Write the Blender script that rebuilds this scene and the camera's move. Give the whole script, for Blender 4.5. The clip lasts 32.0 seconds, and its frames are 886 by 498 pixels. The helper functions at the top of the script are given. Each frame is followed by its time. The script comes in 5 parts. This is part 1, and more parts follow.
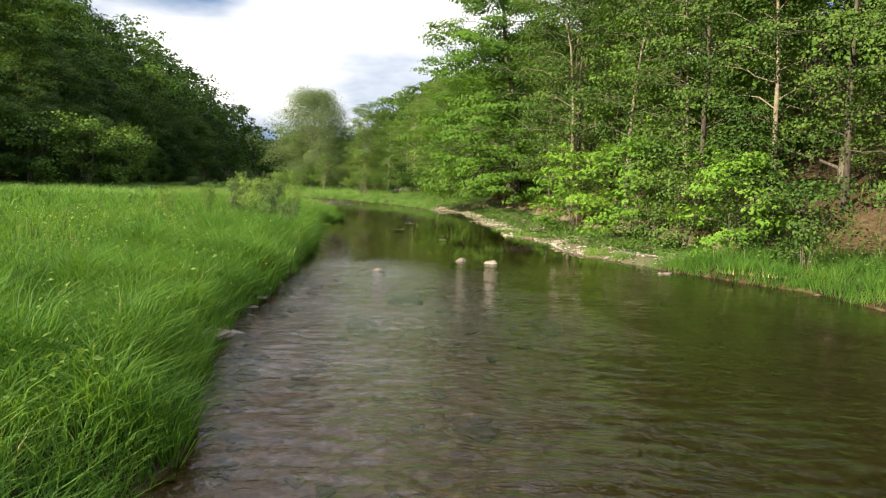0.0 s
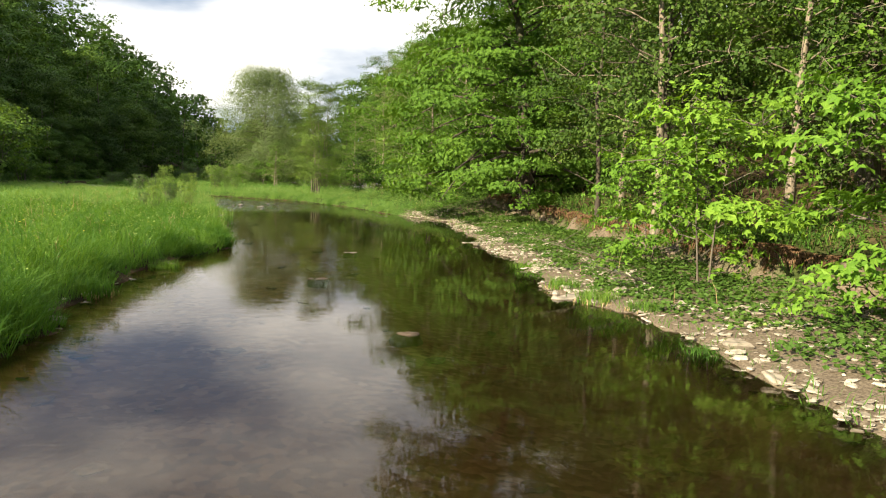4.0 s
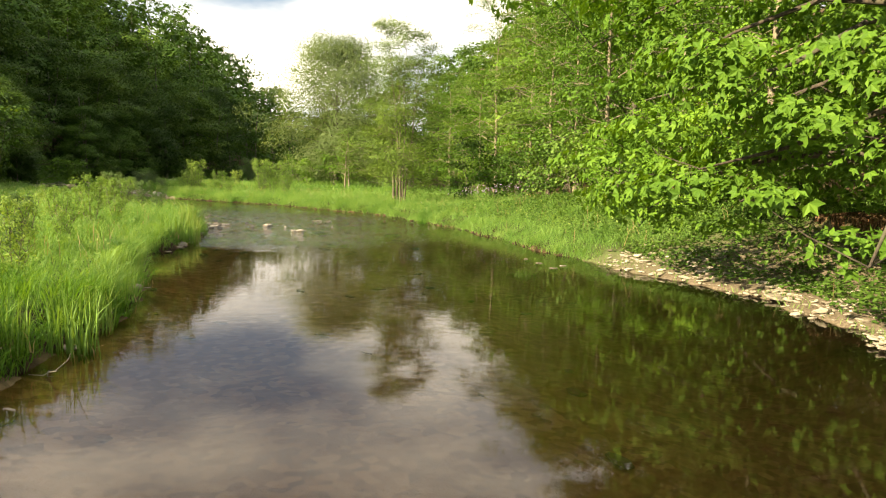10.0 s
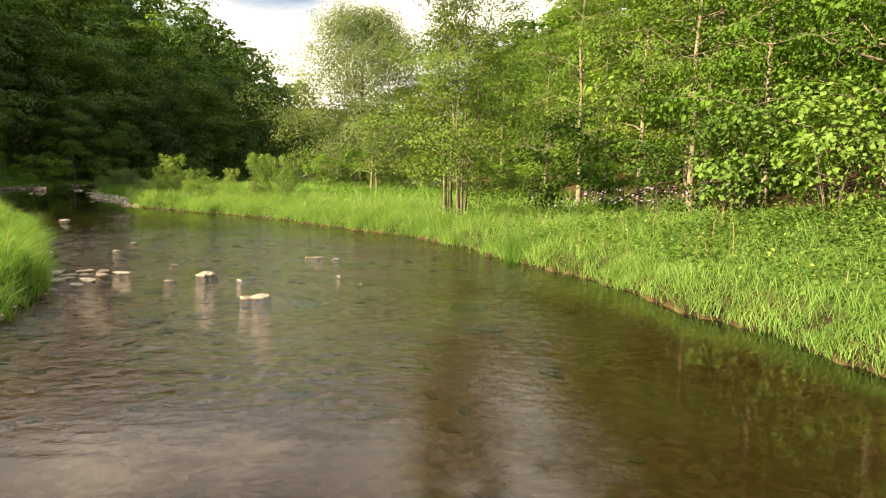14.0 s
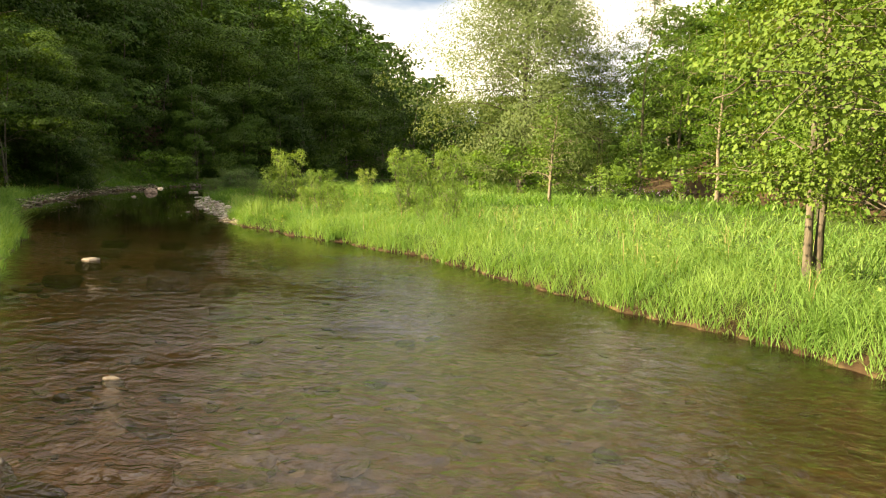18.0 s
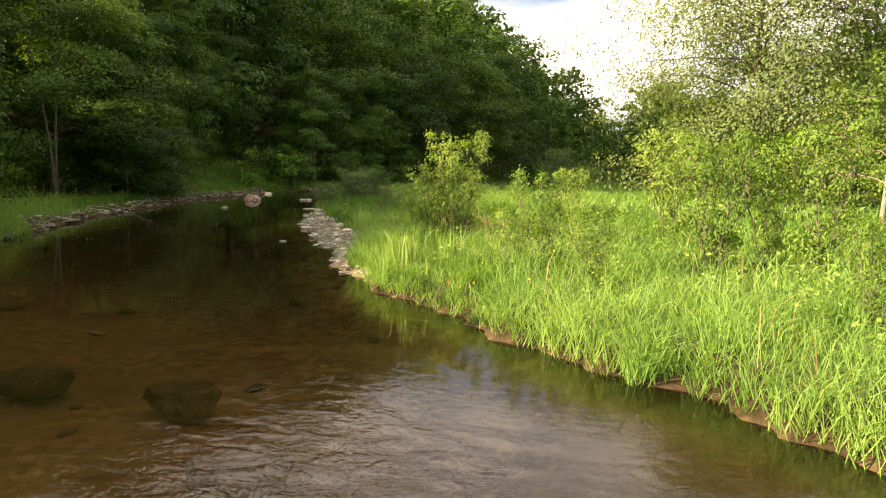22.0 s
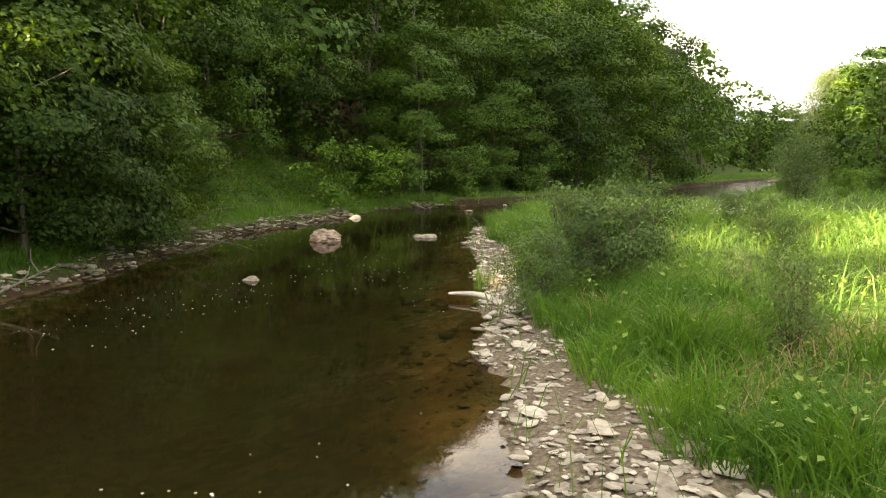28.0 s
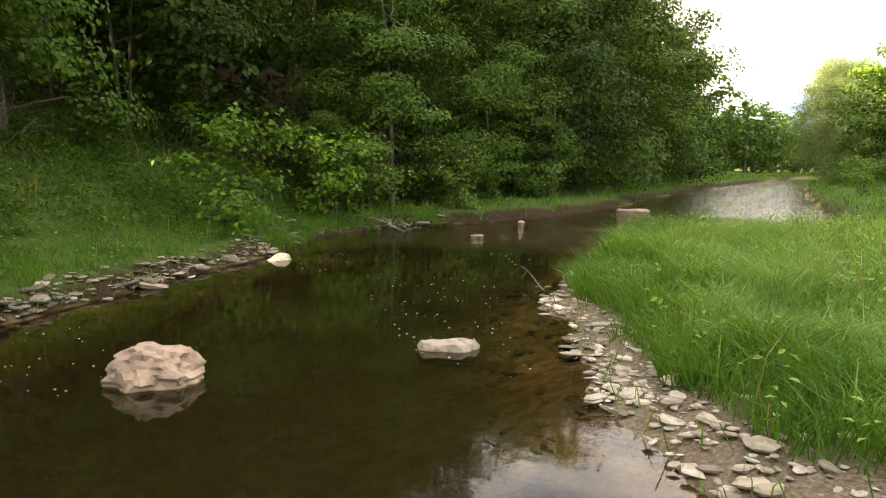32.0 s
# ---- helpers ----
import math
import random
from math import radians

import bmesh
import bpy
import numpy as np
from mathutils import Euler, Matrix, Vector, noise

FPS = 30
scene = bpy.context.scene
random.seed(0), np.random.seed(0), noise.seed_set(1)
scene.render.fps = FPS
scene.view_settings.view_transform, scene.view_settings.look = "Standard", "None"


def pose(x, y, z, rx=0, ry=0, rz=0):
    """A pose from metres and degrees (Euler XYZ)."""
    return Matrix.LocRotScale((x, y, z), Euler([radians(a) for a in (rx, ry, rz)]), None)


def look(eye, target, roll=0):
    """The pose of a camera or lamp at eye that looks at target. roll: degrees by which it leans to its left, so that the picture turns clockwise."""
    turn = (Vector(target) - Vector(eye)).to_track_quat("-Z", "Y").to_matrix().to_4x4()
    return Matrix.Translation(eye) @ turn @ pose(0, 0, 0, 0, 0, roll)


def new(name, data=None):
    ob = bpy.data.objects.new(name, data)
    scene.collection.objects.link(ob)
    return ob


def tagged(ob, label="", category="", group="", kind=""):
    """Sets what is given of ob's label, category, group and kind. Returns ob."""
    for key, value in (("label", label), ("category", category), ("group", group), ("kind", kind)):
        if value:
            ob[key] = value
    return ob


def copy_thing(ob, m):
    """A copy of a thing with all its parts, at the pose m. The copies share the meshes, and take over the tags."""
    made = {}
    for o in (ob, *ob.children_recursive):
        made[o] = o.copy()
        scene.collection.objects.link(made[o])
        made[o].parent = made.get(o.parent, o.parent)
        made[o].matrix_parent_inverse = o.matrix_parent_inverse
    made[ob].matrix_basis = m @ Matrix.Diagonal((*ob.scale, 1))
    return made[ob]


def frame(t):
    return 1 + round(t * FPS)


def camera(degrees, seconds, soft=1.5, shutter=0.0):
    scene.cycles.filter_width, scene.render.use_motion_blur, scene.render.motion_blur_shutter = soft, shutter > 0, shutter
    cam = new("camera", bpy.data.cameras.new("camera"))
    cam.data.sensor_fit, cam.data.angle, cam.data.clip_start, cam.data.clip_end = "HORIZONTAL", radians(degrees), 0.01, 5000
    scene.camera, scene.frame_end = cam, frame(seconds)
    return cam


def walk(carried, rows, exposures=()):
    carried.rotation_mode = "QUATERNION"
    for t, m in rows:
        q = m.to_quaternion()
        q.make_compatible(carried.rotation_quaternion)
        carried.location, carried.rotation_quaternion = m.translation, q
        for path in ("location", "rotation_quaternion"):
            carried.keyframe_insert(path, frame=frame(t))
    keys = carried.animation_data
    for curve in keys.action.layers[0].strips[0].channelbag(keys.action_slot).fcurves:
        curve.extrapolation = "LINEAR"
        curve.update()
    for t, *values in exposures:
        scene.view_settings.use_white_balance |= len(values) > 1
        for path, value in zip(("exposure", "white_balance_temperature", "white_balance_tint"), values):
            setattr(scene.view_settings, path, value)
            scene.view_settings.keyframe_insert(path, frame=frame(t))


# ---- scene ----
cam = camera(62.7, 32.0, 1.15)
PATH = [
    (0, (3.268, -7.963, 2.209), (3.246, -5.971, 2.029), 2.0),
    (0.5, (3.278, -5.388, 2.093), (3.381, -3.399, 1.92), 2.0),
    (1, (3.517, -2.89, 2.048), (3.667, -0.903, 1.875), 2.1),
    (1.5, (3.579, -0.548, 2.002), (3.734, 1.439, 1.829), 2.1),
    (2, (3.487, 1.815, 2.014), (3.617, 3.803, 1.84), 2.4),
    (2.5, (3.376, 4.006, 2.052), (3.497, 5.995, 1.879), 2.6),
    (4.5, (3.105, 12.463, 2.241), (3.123, 14.453, 2.044), 1.2),
    (5, (2.956, 14.72, 2.265), (2.962, 16.71, 2.069), 1.1),
    (5.5, (2.723, 16.861, 2.292), (2.66, 18.85, 2.095), 1.1),
    (6, (2.274, 18.959, 2.296), (2.117, 20.942, 2.097), 1.2),
    (6.5, (1.706, 21.087, 2.269), (1.502, 23.067, 2.075), 1.3),
    (7, (1.226, 23.319, 2.288), (1.02, 25.299, 2.091), 1.3),
    (7.5, (0.852, 25.484, 2.274), (0.659, 27.465, 2.076), 1.2),
    (8, (0.683, 27.549, 2.369), (0.488, 29.529, 2.167), 1.2),
    (8.5, (0.488, 29.245, 2.344), (0.295, 31.226, 2.142), 1.1),
    (9, (0.178, 30.918, 2.333), (-0.014, 32.898, 2.128), 1.2),
    (9.5, (-0.168, 32.244, 2.243), (-0.356, 34.224, 2.038), 1.1),
    (10, (-0.494, 33.662, 2.146), (-0.681, 35.642, 1.939), 1.1),
    (10.5, (-0.843, 35.454, 2.113), (-1.023, 37.435, 1.907), 1.1),
    (11, (-1.11, 37.546, 2.133), (-1.294, 39.527, 1.924), 1.1),
    (11.5, (-1.249, 39.421, 2.105), (-1.447, 41.4, 1.894), 0.9),
    (12, (-1.722, 41.255, 2.079), (-1.908, 43.235, 1.868), 1.1),
    (12.5, (-2.191, 43.108, 2.089), (-2.406, 45.086, 1.88), 1.3),
    (13, (-2.783, 44.915, 2.061), (-3.018, 46.89, 1.853), 1.4),
    (13.5, (-3.254, 46.581, 1.999), (-3.508, 48.554, 1.79), 1.0),
    (15.5, (-5.491, 53.235, 2.027), (-5.86, 55.19, 1.818), 1.5),
    (16, (-6.26, 54.804, 2.078), (-6.728, 56.736, 1.863), 1.3),
    (16.5, (-7.062, 56.297, 2.13), (-7.574, 58.219, 1.915), 1.3),
    (17, (-7.868, 57.797, 2.185), (-8.407, 59.711, 1.967), 1.3),
    (17.5, (-8.569, 59.176, 2.213), (-9.126, 61.084, 1.994), 1.2),
    (18, (-9.255, 60.68, 2.188), (-9.861, 62.573, 1.968), 1.3),
    (18.5, (-9.978, 62.033, 2.157), (-10.621, 63.914, 1.936), 1.3),
    (19, (-10.857, 63.529, 2.12), (-11.533, 65.398, 1.9), 1.3),
    (19.5, (-11.952, 65.185, 2.064), (-12.683, 67.034, 1.842), 1.3),
    (20, (-13.014, 66.694, 2.015), (-13.791, 68.523, 1.792), 1.3),
    (20.5, (-14.03, 68.142, 1.99), (-14.841, 69.957, 1.767), 1.3),
    (21, (-15.099, 69.678, 1.979), (-15.952, 71.473, 1.756), 1.3),
    (21.5, (-16.25, 71.319, 1.96), (-17.135, 73.099, 1.739), 0.9),
    (22, (-17.476, 72.805, 2.055), (-18.375, 74.577, 1.831), 1.2),
    (22.5, (-18.629, 74.408, 2.08), (-19.567, 76.161, 1.855), 1.2),
    (23, (-19.859, 75.947, 2.115), (-20.855, 77.666, 1.89), 1.2),
    (23.5, (-21.162, 77.382, 2.114), (-22.219, 79.065, 1.887), 1.2),
    (24, (-22.638, 78.866, 2.108), (-23.736, 80.522, 1.882), 1.1),
    (24.5, (-24.146, 80.394, 2.2), (-25.258, 82.041, 1.971), 1.0),
    (25, (-25.546, 81.945, 2.259), (-26.649, 83.598, 2.031), 1.1),
    (25.5, (-26.621, 83.16, 2.299), (-27.707, 84.823, 2.069), 1.2),
    (27.5, (-29.78, 87.321, 2.235), (-30.874, 88.98, 2.006), 0.3),
    (28, (-30.985, 88.62, 2.178), (-32.082, 90.276, 1.946), 0.4),
    (28.5, (-32.233, 89.898, 2.125), (-33.332, 91.552, 1.891), 0.8),
    (29, (-33.436, 91.132, 2.094), (-34.54, 92.783, 1.859), 0.8),
    (29.5, (-34.557, 92.379, 2.043), (-35.64, 94.043, 1.807), 0.9),
    (30, (-35.613, 93.806, 1.96), (-36.658, 95.495, 1.725), 0.8),
    (30.5, (-36.69, 95.213, 1.948), (-37.711, 96.916, 1.714), 0.7),
    (31, (-37.714, 96.627, 1.962), (-38.717, 98.342, 1.729), 0.9),
    (31.5, (-38.597, 97.99, 1.996), (-39.59, 99.71, 1.763), 1.0),
    (32, (-39.528, 99.491, 2.018), (-40.513, 101.217, 1.785), 0.6),
]
walk(cam, [(t, look(eye, target, roll)) for t, eye, target, roll in PATH],
     [(0.0, 0.6, 7100, 9), (2.5, 0.6, 7300, 9), (5.0, 0.72, 7600, 6), (8.0, 1.0, 8400, 5), (12.0, 1.06, 9000, 8), (18.0, 1.2, 9500, 10), (22.0, 1.4, 9500, 14), (25.0, 1.8, 9200, 15), (27.5, 2.15, 9500, 10), (32.0, 2.35, 9500, 12)])

# ---- world and sun ----
SUN_FROM = Vector((-0.78, -0.62, 0.49)).normalized()
world = bpy.data.worlds.new("sky")
scene.world = world
world.use_nodes = True
wn, wl = world.node_tree.nodes, world.node_tree.links
sky = wn.new("ShaderNodeTexSky")
sky.sky_type, sky.sun_disc = "NISHITA", False
sky.sun_elevation = math.asin(SUN_FROM.z)
sky.sun_rotation = math.atan2(SUN_FROM.x, SUN_FROM.y)
sky.air_density, sky.dust_density, sky.ozone_density = 1.0, 1.2, 1.0
wco = wn.new("ShaderNodeTexCoord")
wmap = wn.new("ShaderNodeMapping")
wmap.inputs["Scale"].default_value = (1.0, 1.0, 3.2)
wcl = wn.new("ShaderNodeTexNoise")
wcl.inputs["Scale"].default_value, wcl.inputs["Detail"].default_value = 2.2, 6.0
wramp = wn.new("ShaderNodeValToRGB")
wramp.color_ramp.elements[0].position, wramp.color_ramp.elements[1].position = 0.42, 0.62
wramp.color_ramp.elements[0].color, wramp.color_ramp.elements[1].color = (0.0, 0.0, 0.0, 1), (0.97, 0.97, 0.97, 1)
wmix = wn.new("ShaderNodeMix")
wmix.data_type = "RGBA"
wmix.inputs["B"].default_value = (32.0, 32.0, 33.0, 1)
wl.new(wco.outputs["Generated"], wmap.inputs["Vector"])
wl.new(wmap.outputs["Vector"], wcl.inputs["Vector"])
wl.new(wcl.outputs["Fac"], wramp.inputs["Fac"])
wl.new(wramp.outputs["Color"], wmix.inputs["Factor"])
haze = wn.new("ShaderNodeMix")
haze.data_type = "RGBA"
haze.inputs["Factor"].default_value, haze.inputs["B"].default_value = 0.6, (6.2, 10.2, 18.0, 1)
wl.new(sky.outputs["Color"], haze.inputs["A"])
wl.new(haze.outputs["Result"], wmix.inputs["A"])
wl.new(wmix.outputs["Result"], wn["Background"].inputs["Color"])
wn["Background"].inputs["Strength"].default_value = 0.036
sun = new("sun", bpy.data.lights.new("sun", "SUN"))
sun.data.energy, sun.data.angle, sun.data.color = 8.5, radians(0.6), (1.0, 0.90, 0.72)
sun.matrix_world = look(SUN_FROM * 200, (0, 0, 0))


# ---- materials ----
def material(name):
    m = bpy.data.materials.new(name)
    m.use_nodes = True
    return m, m.node_tree.nodes, m.node_tree.links


def noise_node(n, l, scale, detail=4.0, coord=None, rough=0.55):
    t = n.new("ShaderNodeTexNoise")
    t.inputs["Scale"].default_value, t.inputs["Detail"].default_value = scale, detail
    t.inputs["Roughness"].default_value = rough
    if coord is not None:
        l.new(coord, t.inputs["Vector"])
    return t


def ramp_node(n, l, fac, stops):
    r = n.new("ShaderNodeValToRGB")
    e = r.color_ramp.elements
    while len(e) < len(stops):
        e.new(0.5)
    for k, (p, c) in enumerate(stops):
        e[k].position, e[k].color = p, (*c, 1)
    l.new(fac, r.inputs["Fac"])
    return r


def mix_node(n, l, fac, a, b, blend="MIX"):
    m = n.new("ShaderNodeMix")
    m.data_type, m.blend_type = "RGBA", blend
    for key, v in (("Factor", fac), ("A", a), ("B", b)):
        if isinstance(v, (int, float)):
            m.inputs[key].default_value = v
        elif isinstance(v, tuple):
            m.inputs[key].default_value = (*v, 1)
        else:
            l.new(v, m.inputs[key])
    return m.outputs["Result"]


def bump_node(n, l, height, strength, distance, bsdf):
    b = n.new("ShaderNodeBump")
    b.inputs["Strength"].default_value, b.inputs["Distance"].default_value = strength, distance
    l.new(height, b.inputs["Height"])
    l.new(b.outputs["Normal"], bsdf.inputs["Normal"])


def leafy(name, dark, mid, light, thin=0.35, rough=0.55, patch=0.35):
    """Foliage: varied leaf by leaf and over wider patches, partly see-through to light."""
    m, n, l = material(name)
    b = n["Principled BSDF"]
    geo, info = n.new("ShaderNodeNewGeometry"), n.new("ShaderNodeObjectInfo")
    big = noise_node(n, l, patch, 2.0, geo.outputs["Position"])
    add = n.new("ShaderNodeMath")
    add.operation = "MULTIPLY_ADD"
    l.new(geo.outputs["Random Per Island"], add.inputs[0])
    add.inputs[1].default_value = 0.36
    mul = n.new("ShaderNodeMath")
    mul.operation = "MULTIPLY_ADD"
    l.new(info.outputs["Random"], mul.inputs[0])
    mul.inputs[1].default_value = 0.46
    half = n.new("ShaderNodeMath")
    half.operation = "MULTIPLY_ADD"
    l.new(big.outputs["Fac"], half.inputs[0])
    half.inputs[1].default_value, half.inputs[2].default_value = 0.8, -0.32
    l.new(half.outputs[0], mul.inputs[2])
    l.new(mul.outputs[0], add.inputs[2])
    c = ramp_node(n, l, add.outputs[0], [(0.1, dark), (0.5, mid), (0.9, light)])
    l.new(c.outputs["Color"], b.inputs["Base Color"])
    b.inputs["Roughness"].default_value = rough
    b.inputs["Specular IOR Level"].default_value = 0.12
    t = n.new("ShaderNodeBsdfTranslucent")
    warm = mix_node(n, l, 1.0, c.outputs["Color"], (1.25, 1.15, 0.45), "MULTIPLY")
    l.new(warm, t.inputs["Color"])
    s = n.new("ShaderNodeMixShader")
    s.inputs["Fac"].default_value = thin
    l.new(b.outputs[0], s.inputs[1])
    l.new(t.outputs[0], s.inputs[2])
    l.new(s.outputs[0], n["Material Output"].inputs["Surface"])
    return m


def barky(name, dark, light, scale=6.0):
    m, n, l = material(name)
    b = n["Principled BSDF"]
    co = n.new("ShaderNodeTexCoord")
    mp = n.new("ShaderNodeMapping")
    mp.inputs["Scale"].default_value = (scale, scale, scale * 0.22)
    l.new(co.outputs["Object"], mp.inputs["Vector"])
    t = noise_node(n, l, 3.0, 6.0, mp.outputs["Vector"], 0.7)
    patch = noise_node(n, l, 0.9, 3.0, co.outputs["Object"])
    c = ramp_node(n, l, t.outputs["Fac"], [(0.35, dark), (0.65, light)])
    lichen = mix_node(n, l, ramp_node(n, l, patch.outputs["Fac"], [(0.5, (0, 0, 0)), (0.7, (0.45, 0.45, 0.45))]).outputs["Color"], c.outputs["Color"], (0.16, 0.18, 0.10))
    l.new(lichen, b.inputs["Base Color"])
    b.inputs["Roughness"].default_value = 0.9
    bump_node(n, l, t.outputs["Fac"], 0.7, 0.03, b)
    return m


def stony(name, dark, mid, light, scale=9.0, wet=False):
    m, n, l = material(name)
    b = n["Principled BSDF"]
    co, info, geo = n.new("ShaderNodeTexCoord"), n.new("ShaderNodeObjectInfo"), n.new("ShaderNodeNewGeometry")
    t = noise_node(n, l, scale, 8.0, geo.outputs["Position"], 0.65)
    fine = noise_node(n, l, scale * 7, 3.0, geo.outputs["Position"])
    k = n.new("ShaderNodeMath")
    k.operation = "ADD"
    l.new(info.outputs["Random"], k.inputs[0])
    l.new(geo.outputs["Random Per Island"], k.inputs[1])
    w = n.new("ShaderNodeMath")
    w.operation = "FRACT"
    l.new(k.outputs[0], w.inputs[0])
    base = ramp_node(n, l, w.outputs[0], [(0.0, dark), (0.45, mid), (1.0, light)])
    spots = ramp_node(n, l, t.outputs["Fac"], [(0.3, (0.45, 0.42, 0.40)), (0.55, (1, 1, 1)), (0.75, (1.15, 1.12, 1.05))])
    c = mix_node(n, l, 1.0, base.outputs["Color"], spots.outputs["Color"], "MULTIPLY")
    if wet:
        xyz, edge = n.new("ShaderNodeSeparateXYZ"), n.new("ShaderNodeMapRange")
        l.new(geo.outputs["Position"], xyz.inputs[0])
        edge.inputs["From Min"].default_value, edge.inputs["From Max"].default_value = -0.005, 0.015
        l.new(xyz.outputs["Z"], edge.inputs["Value"])
        c = mix_node(n, l, edge.outputs["Result"], (0.095, 0.066, 0.038), c)
    l.new(c, b.inputs["Base Color"])
    b.inputs["Roughness"].default_value = 0.8
    bump_node(n, l, fine.outputs["Fac"], 0.5, 0.01, b)
    return m


def ground_material():
    m, n, l = material("ground_soil")
    b = n["Principled BSDF"]
    geo = n.new("ShaderNodeNewGeometry")
    at = n.new("ShaderNodeAttribute")
    at.attribute_name = "zone"
    sep = n.new("ShaderNodeSeparateColor")
    l.new(at.outputs["Color"], sep.inputs["Color"])
    p = geo.outputs["Position"]
    n1, n2, n3 = noise_node(n, l, 0.7, 5.0, p), noise_node(n, l, 6.0, 6.0, p, 0.65), noise_node(n, l, 28.0, 4.0, p)
    turf = ramp_node(n, l, n2.outputs["Fac"], [(0.3, (0.030, 0.055, 0.014)), (0.7, (0.075, 0.13, 0.030))])
    litter = ramp_node(n, l, n2.outputs["Fac"], [(0.3, (0.035, 0.024, 0.015)), (0.7, (0.12, 0.085, 0.05))])
    gravel = ramp_node(n, l, n3.outputs["Fac"], [(0.3, (0.075, 0.057, 0.04)), (0.7, (0.22, 0.18, 0.135))])
    cells = n.new("ShaderNodeTexVoronoi")
    cells.inputs["Scale"].default_value = 9.0
    l.new(p, cells.inputs["Vector"])
    bed1 = ramp_node(n, l, n1.outputs["Fac"], [(0.3, (0.20, 0.125, 0.070)), (0.7, (0.45, 0.28, 0.165))])
    bed2 = ramp_node(n, l, cells.outputs["Color"], [(0.2, (0.17, 0.108, 0.062)), (0.6, (0.31, 0.195, 0.115)), (0.95, (0.44, 0.31, 0.20))])
    bed = mix_node(n, l, ramp_node(n, l, n1.outputs["Fac"], [(0.38, (0.25, 0.25, 0.25)), (0.58, (0.9, 0.9, 0.9))]).outputs["Color"], bed1.outputs["Color"], bed2.outputs["Color"])
    c = mix_node(n, l, sep.outputs["Green"], turf.outputs["Color"], litter.outputs["Color"])
    # Red-brown clay, darkened: shade under the overhanging maple is put into its colour.
    shaded_clay = ramp_node(n, l, n2.outputs["Fac"], [(0.3, (0.014, 0.009, 0.006)), (0.7, (0.050, 0.029, 0.019))])
    c = mix_node(n, l, at.outputs["Alpha"], c, shaded_clay.outputs["Color"])
    c = mix_node(n, l, sep.outputs["Red"], c, gravel.outputs["Color"])
    c = mix_node(n, l, sep.outputs["Blue"], c, bed)
    l.new(c, b.inputs["Base Color"])
    b.inputs["Roughness"].default_value = 0.95
    b.inputs["Specular IOR Level"].default_value = 0.08
    bump_node(n, l, n2.outputs["Fac"], 0.6, 0.06, b)
    return m


def water_material():
    m, n, l = material("river_water")
    n.remove(n["Principled BSDF"])
    geo = n.new("ShaderNodeNewGeometry")
    at = n.new("ShaderNodeAttribute")
    at.attribute_name = "riffle"
    mp = n.new("ShaderNodeMapping")
    mp.inputs["Rotation"].default_value = (0, 0, radians(-15))
    mp.inputs["Scale"].default_value = (1.2, 1.75, 1.0)
    l.new(geo.outputs["Position"], mp.inputs["Vector"])
    small = noise_node(n, l, 2.4, 4.0, mp.outputs["Vector"], 0.62)
    small.inputs["Distortion"].default_value = 0.9
    wide = noise_node(n, l, 0.7, 3.0, geo.outputs["Position"])
    wide.inputs["Distortion"].default_value = 0.6
    amp = n.new("ShaderNodeMath")
    amp.operation = "MULTIPLY_ADD"
    l.new(at.outputs["Fac"], amp.inputs[0])
    amp.inputs[1].default_value, amp.inputs[2].default_value = 2.4, 0.03
    patch = noise_node(n, l, 0.42, 2.0, geo.outputs["Position"])
    patchy = ramp_node(n, l, patch.outputs["Fac"], [(0.36, (0.35, 0.35, 0.35)), (0.62, (1, 1, 1))])
    rough = n.new("ShaderNodeMath")
    rough.operation = "MULTIPLY"
    l.new(amp.outputs[0], rough.inputs[0])
    l.new(patchy.outputs["Color"], rough.inputs[1])
    h = n.new("ShaderNodeMath")
    h.operation = "MULTIPLY"
    l.new(small.outputs["Fac"], h.inputs[0])
    l.new(rough.outputs[0], h.inputs[1])
    h2 = n.new("ShaderNodeMath")
    h2.operation = "MULTIPLY_ADD"
    l.new(wide.outputs["Fac"], h2.inputs[0])
    amp2 = n.new("ShaderNodeMath")
    amp2.operation = "MULTIPLY_ADD"
    l.new(at.outputs["Fac"], amp2.inputs[0])
    amp2.inputs[1].default_value, amp2.inputs[2].default_value = 0.5, 0.03
    l.new(amp2.outputs[0], h2.inputs[1])
    l.new(h.outputs[0], h2.inputs[2])
    bump = n.new("ShaderNodeBump")
    bump.inputs["Strength"].default_value, bump.inputs["Distance"].default_value = 0.75, 0.06
    l.new(h2.outputs[0], bump.inputs["Height"])
    fres = n.new("ShaderNodeFresnel")
    fres.inputs["IOR"].default_value = 1.47
    l.new(bump.outputs["Normal"], fres.inputs["Normal"])
    gl = n.new("ShaderNodeBsdfGlossy")
    gl.inputs["Roughness"].default_value = 0.015
    l.new(bump.outputs["Normal"], gl.inputs["Normal"])
    tr = n.new("ShaderNodeBsdfTransparent")
    tr.inputs["Color"].default_value = (0.90, 0.76, 0.54, 1)
    silt = n.new("ShaderNodeBsdfDiffuse")
    silt.inputs["Color"].default_value = (0.013, 0.0105, 0.0034, 1)
    s0, s1 = n.new("ShaderNodeMixShader"), n.new("ShaderNodeMixShader")
    murk = n.new("ShaderNodeAttribute")
    murk.attribute_name = "murk"
    l.new(murk.outputs["Fac"], s0.inputs["Fac"])
    l.new(tr.outputs[0], s0.inputs[1])
    l.new(silt.outputs[0], s0.inputs[2])
    l.new(fres.outputs[0], s1.inputs["Fac"])
    l.new(s0.outputs[0], s1.inputs[1])
    l.new(gl.outputs[0], s1.inputs[2])
    l.new(s1.outputs[0], n["Material Output"].inputs["Surface"])
    return m


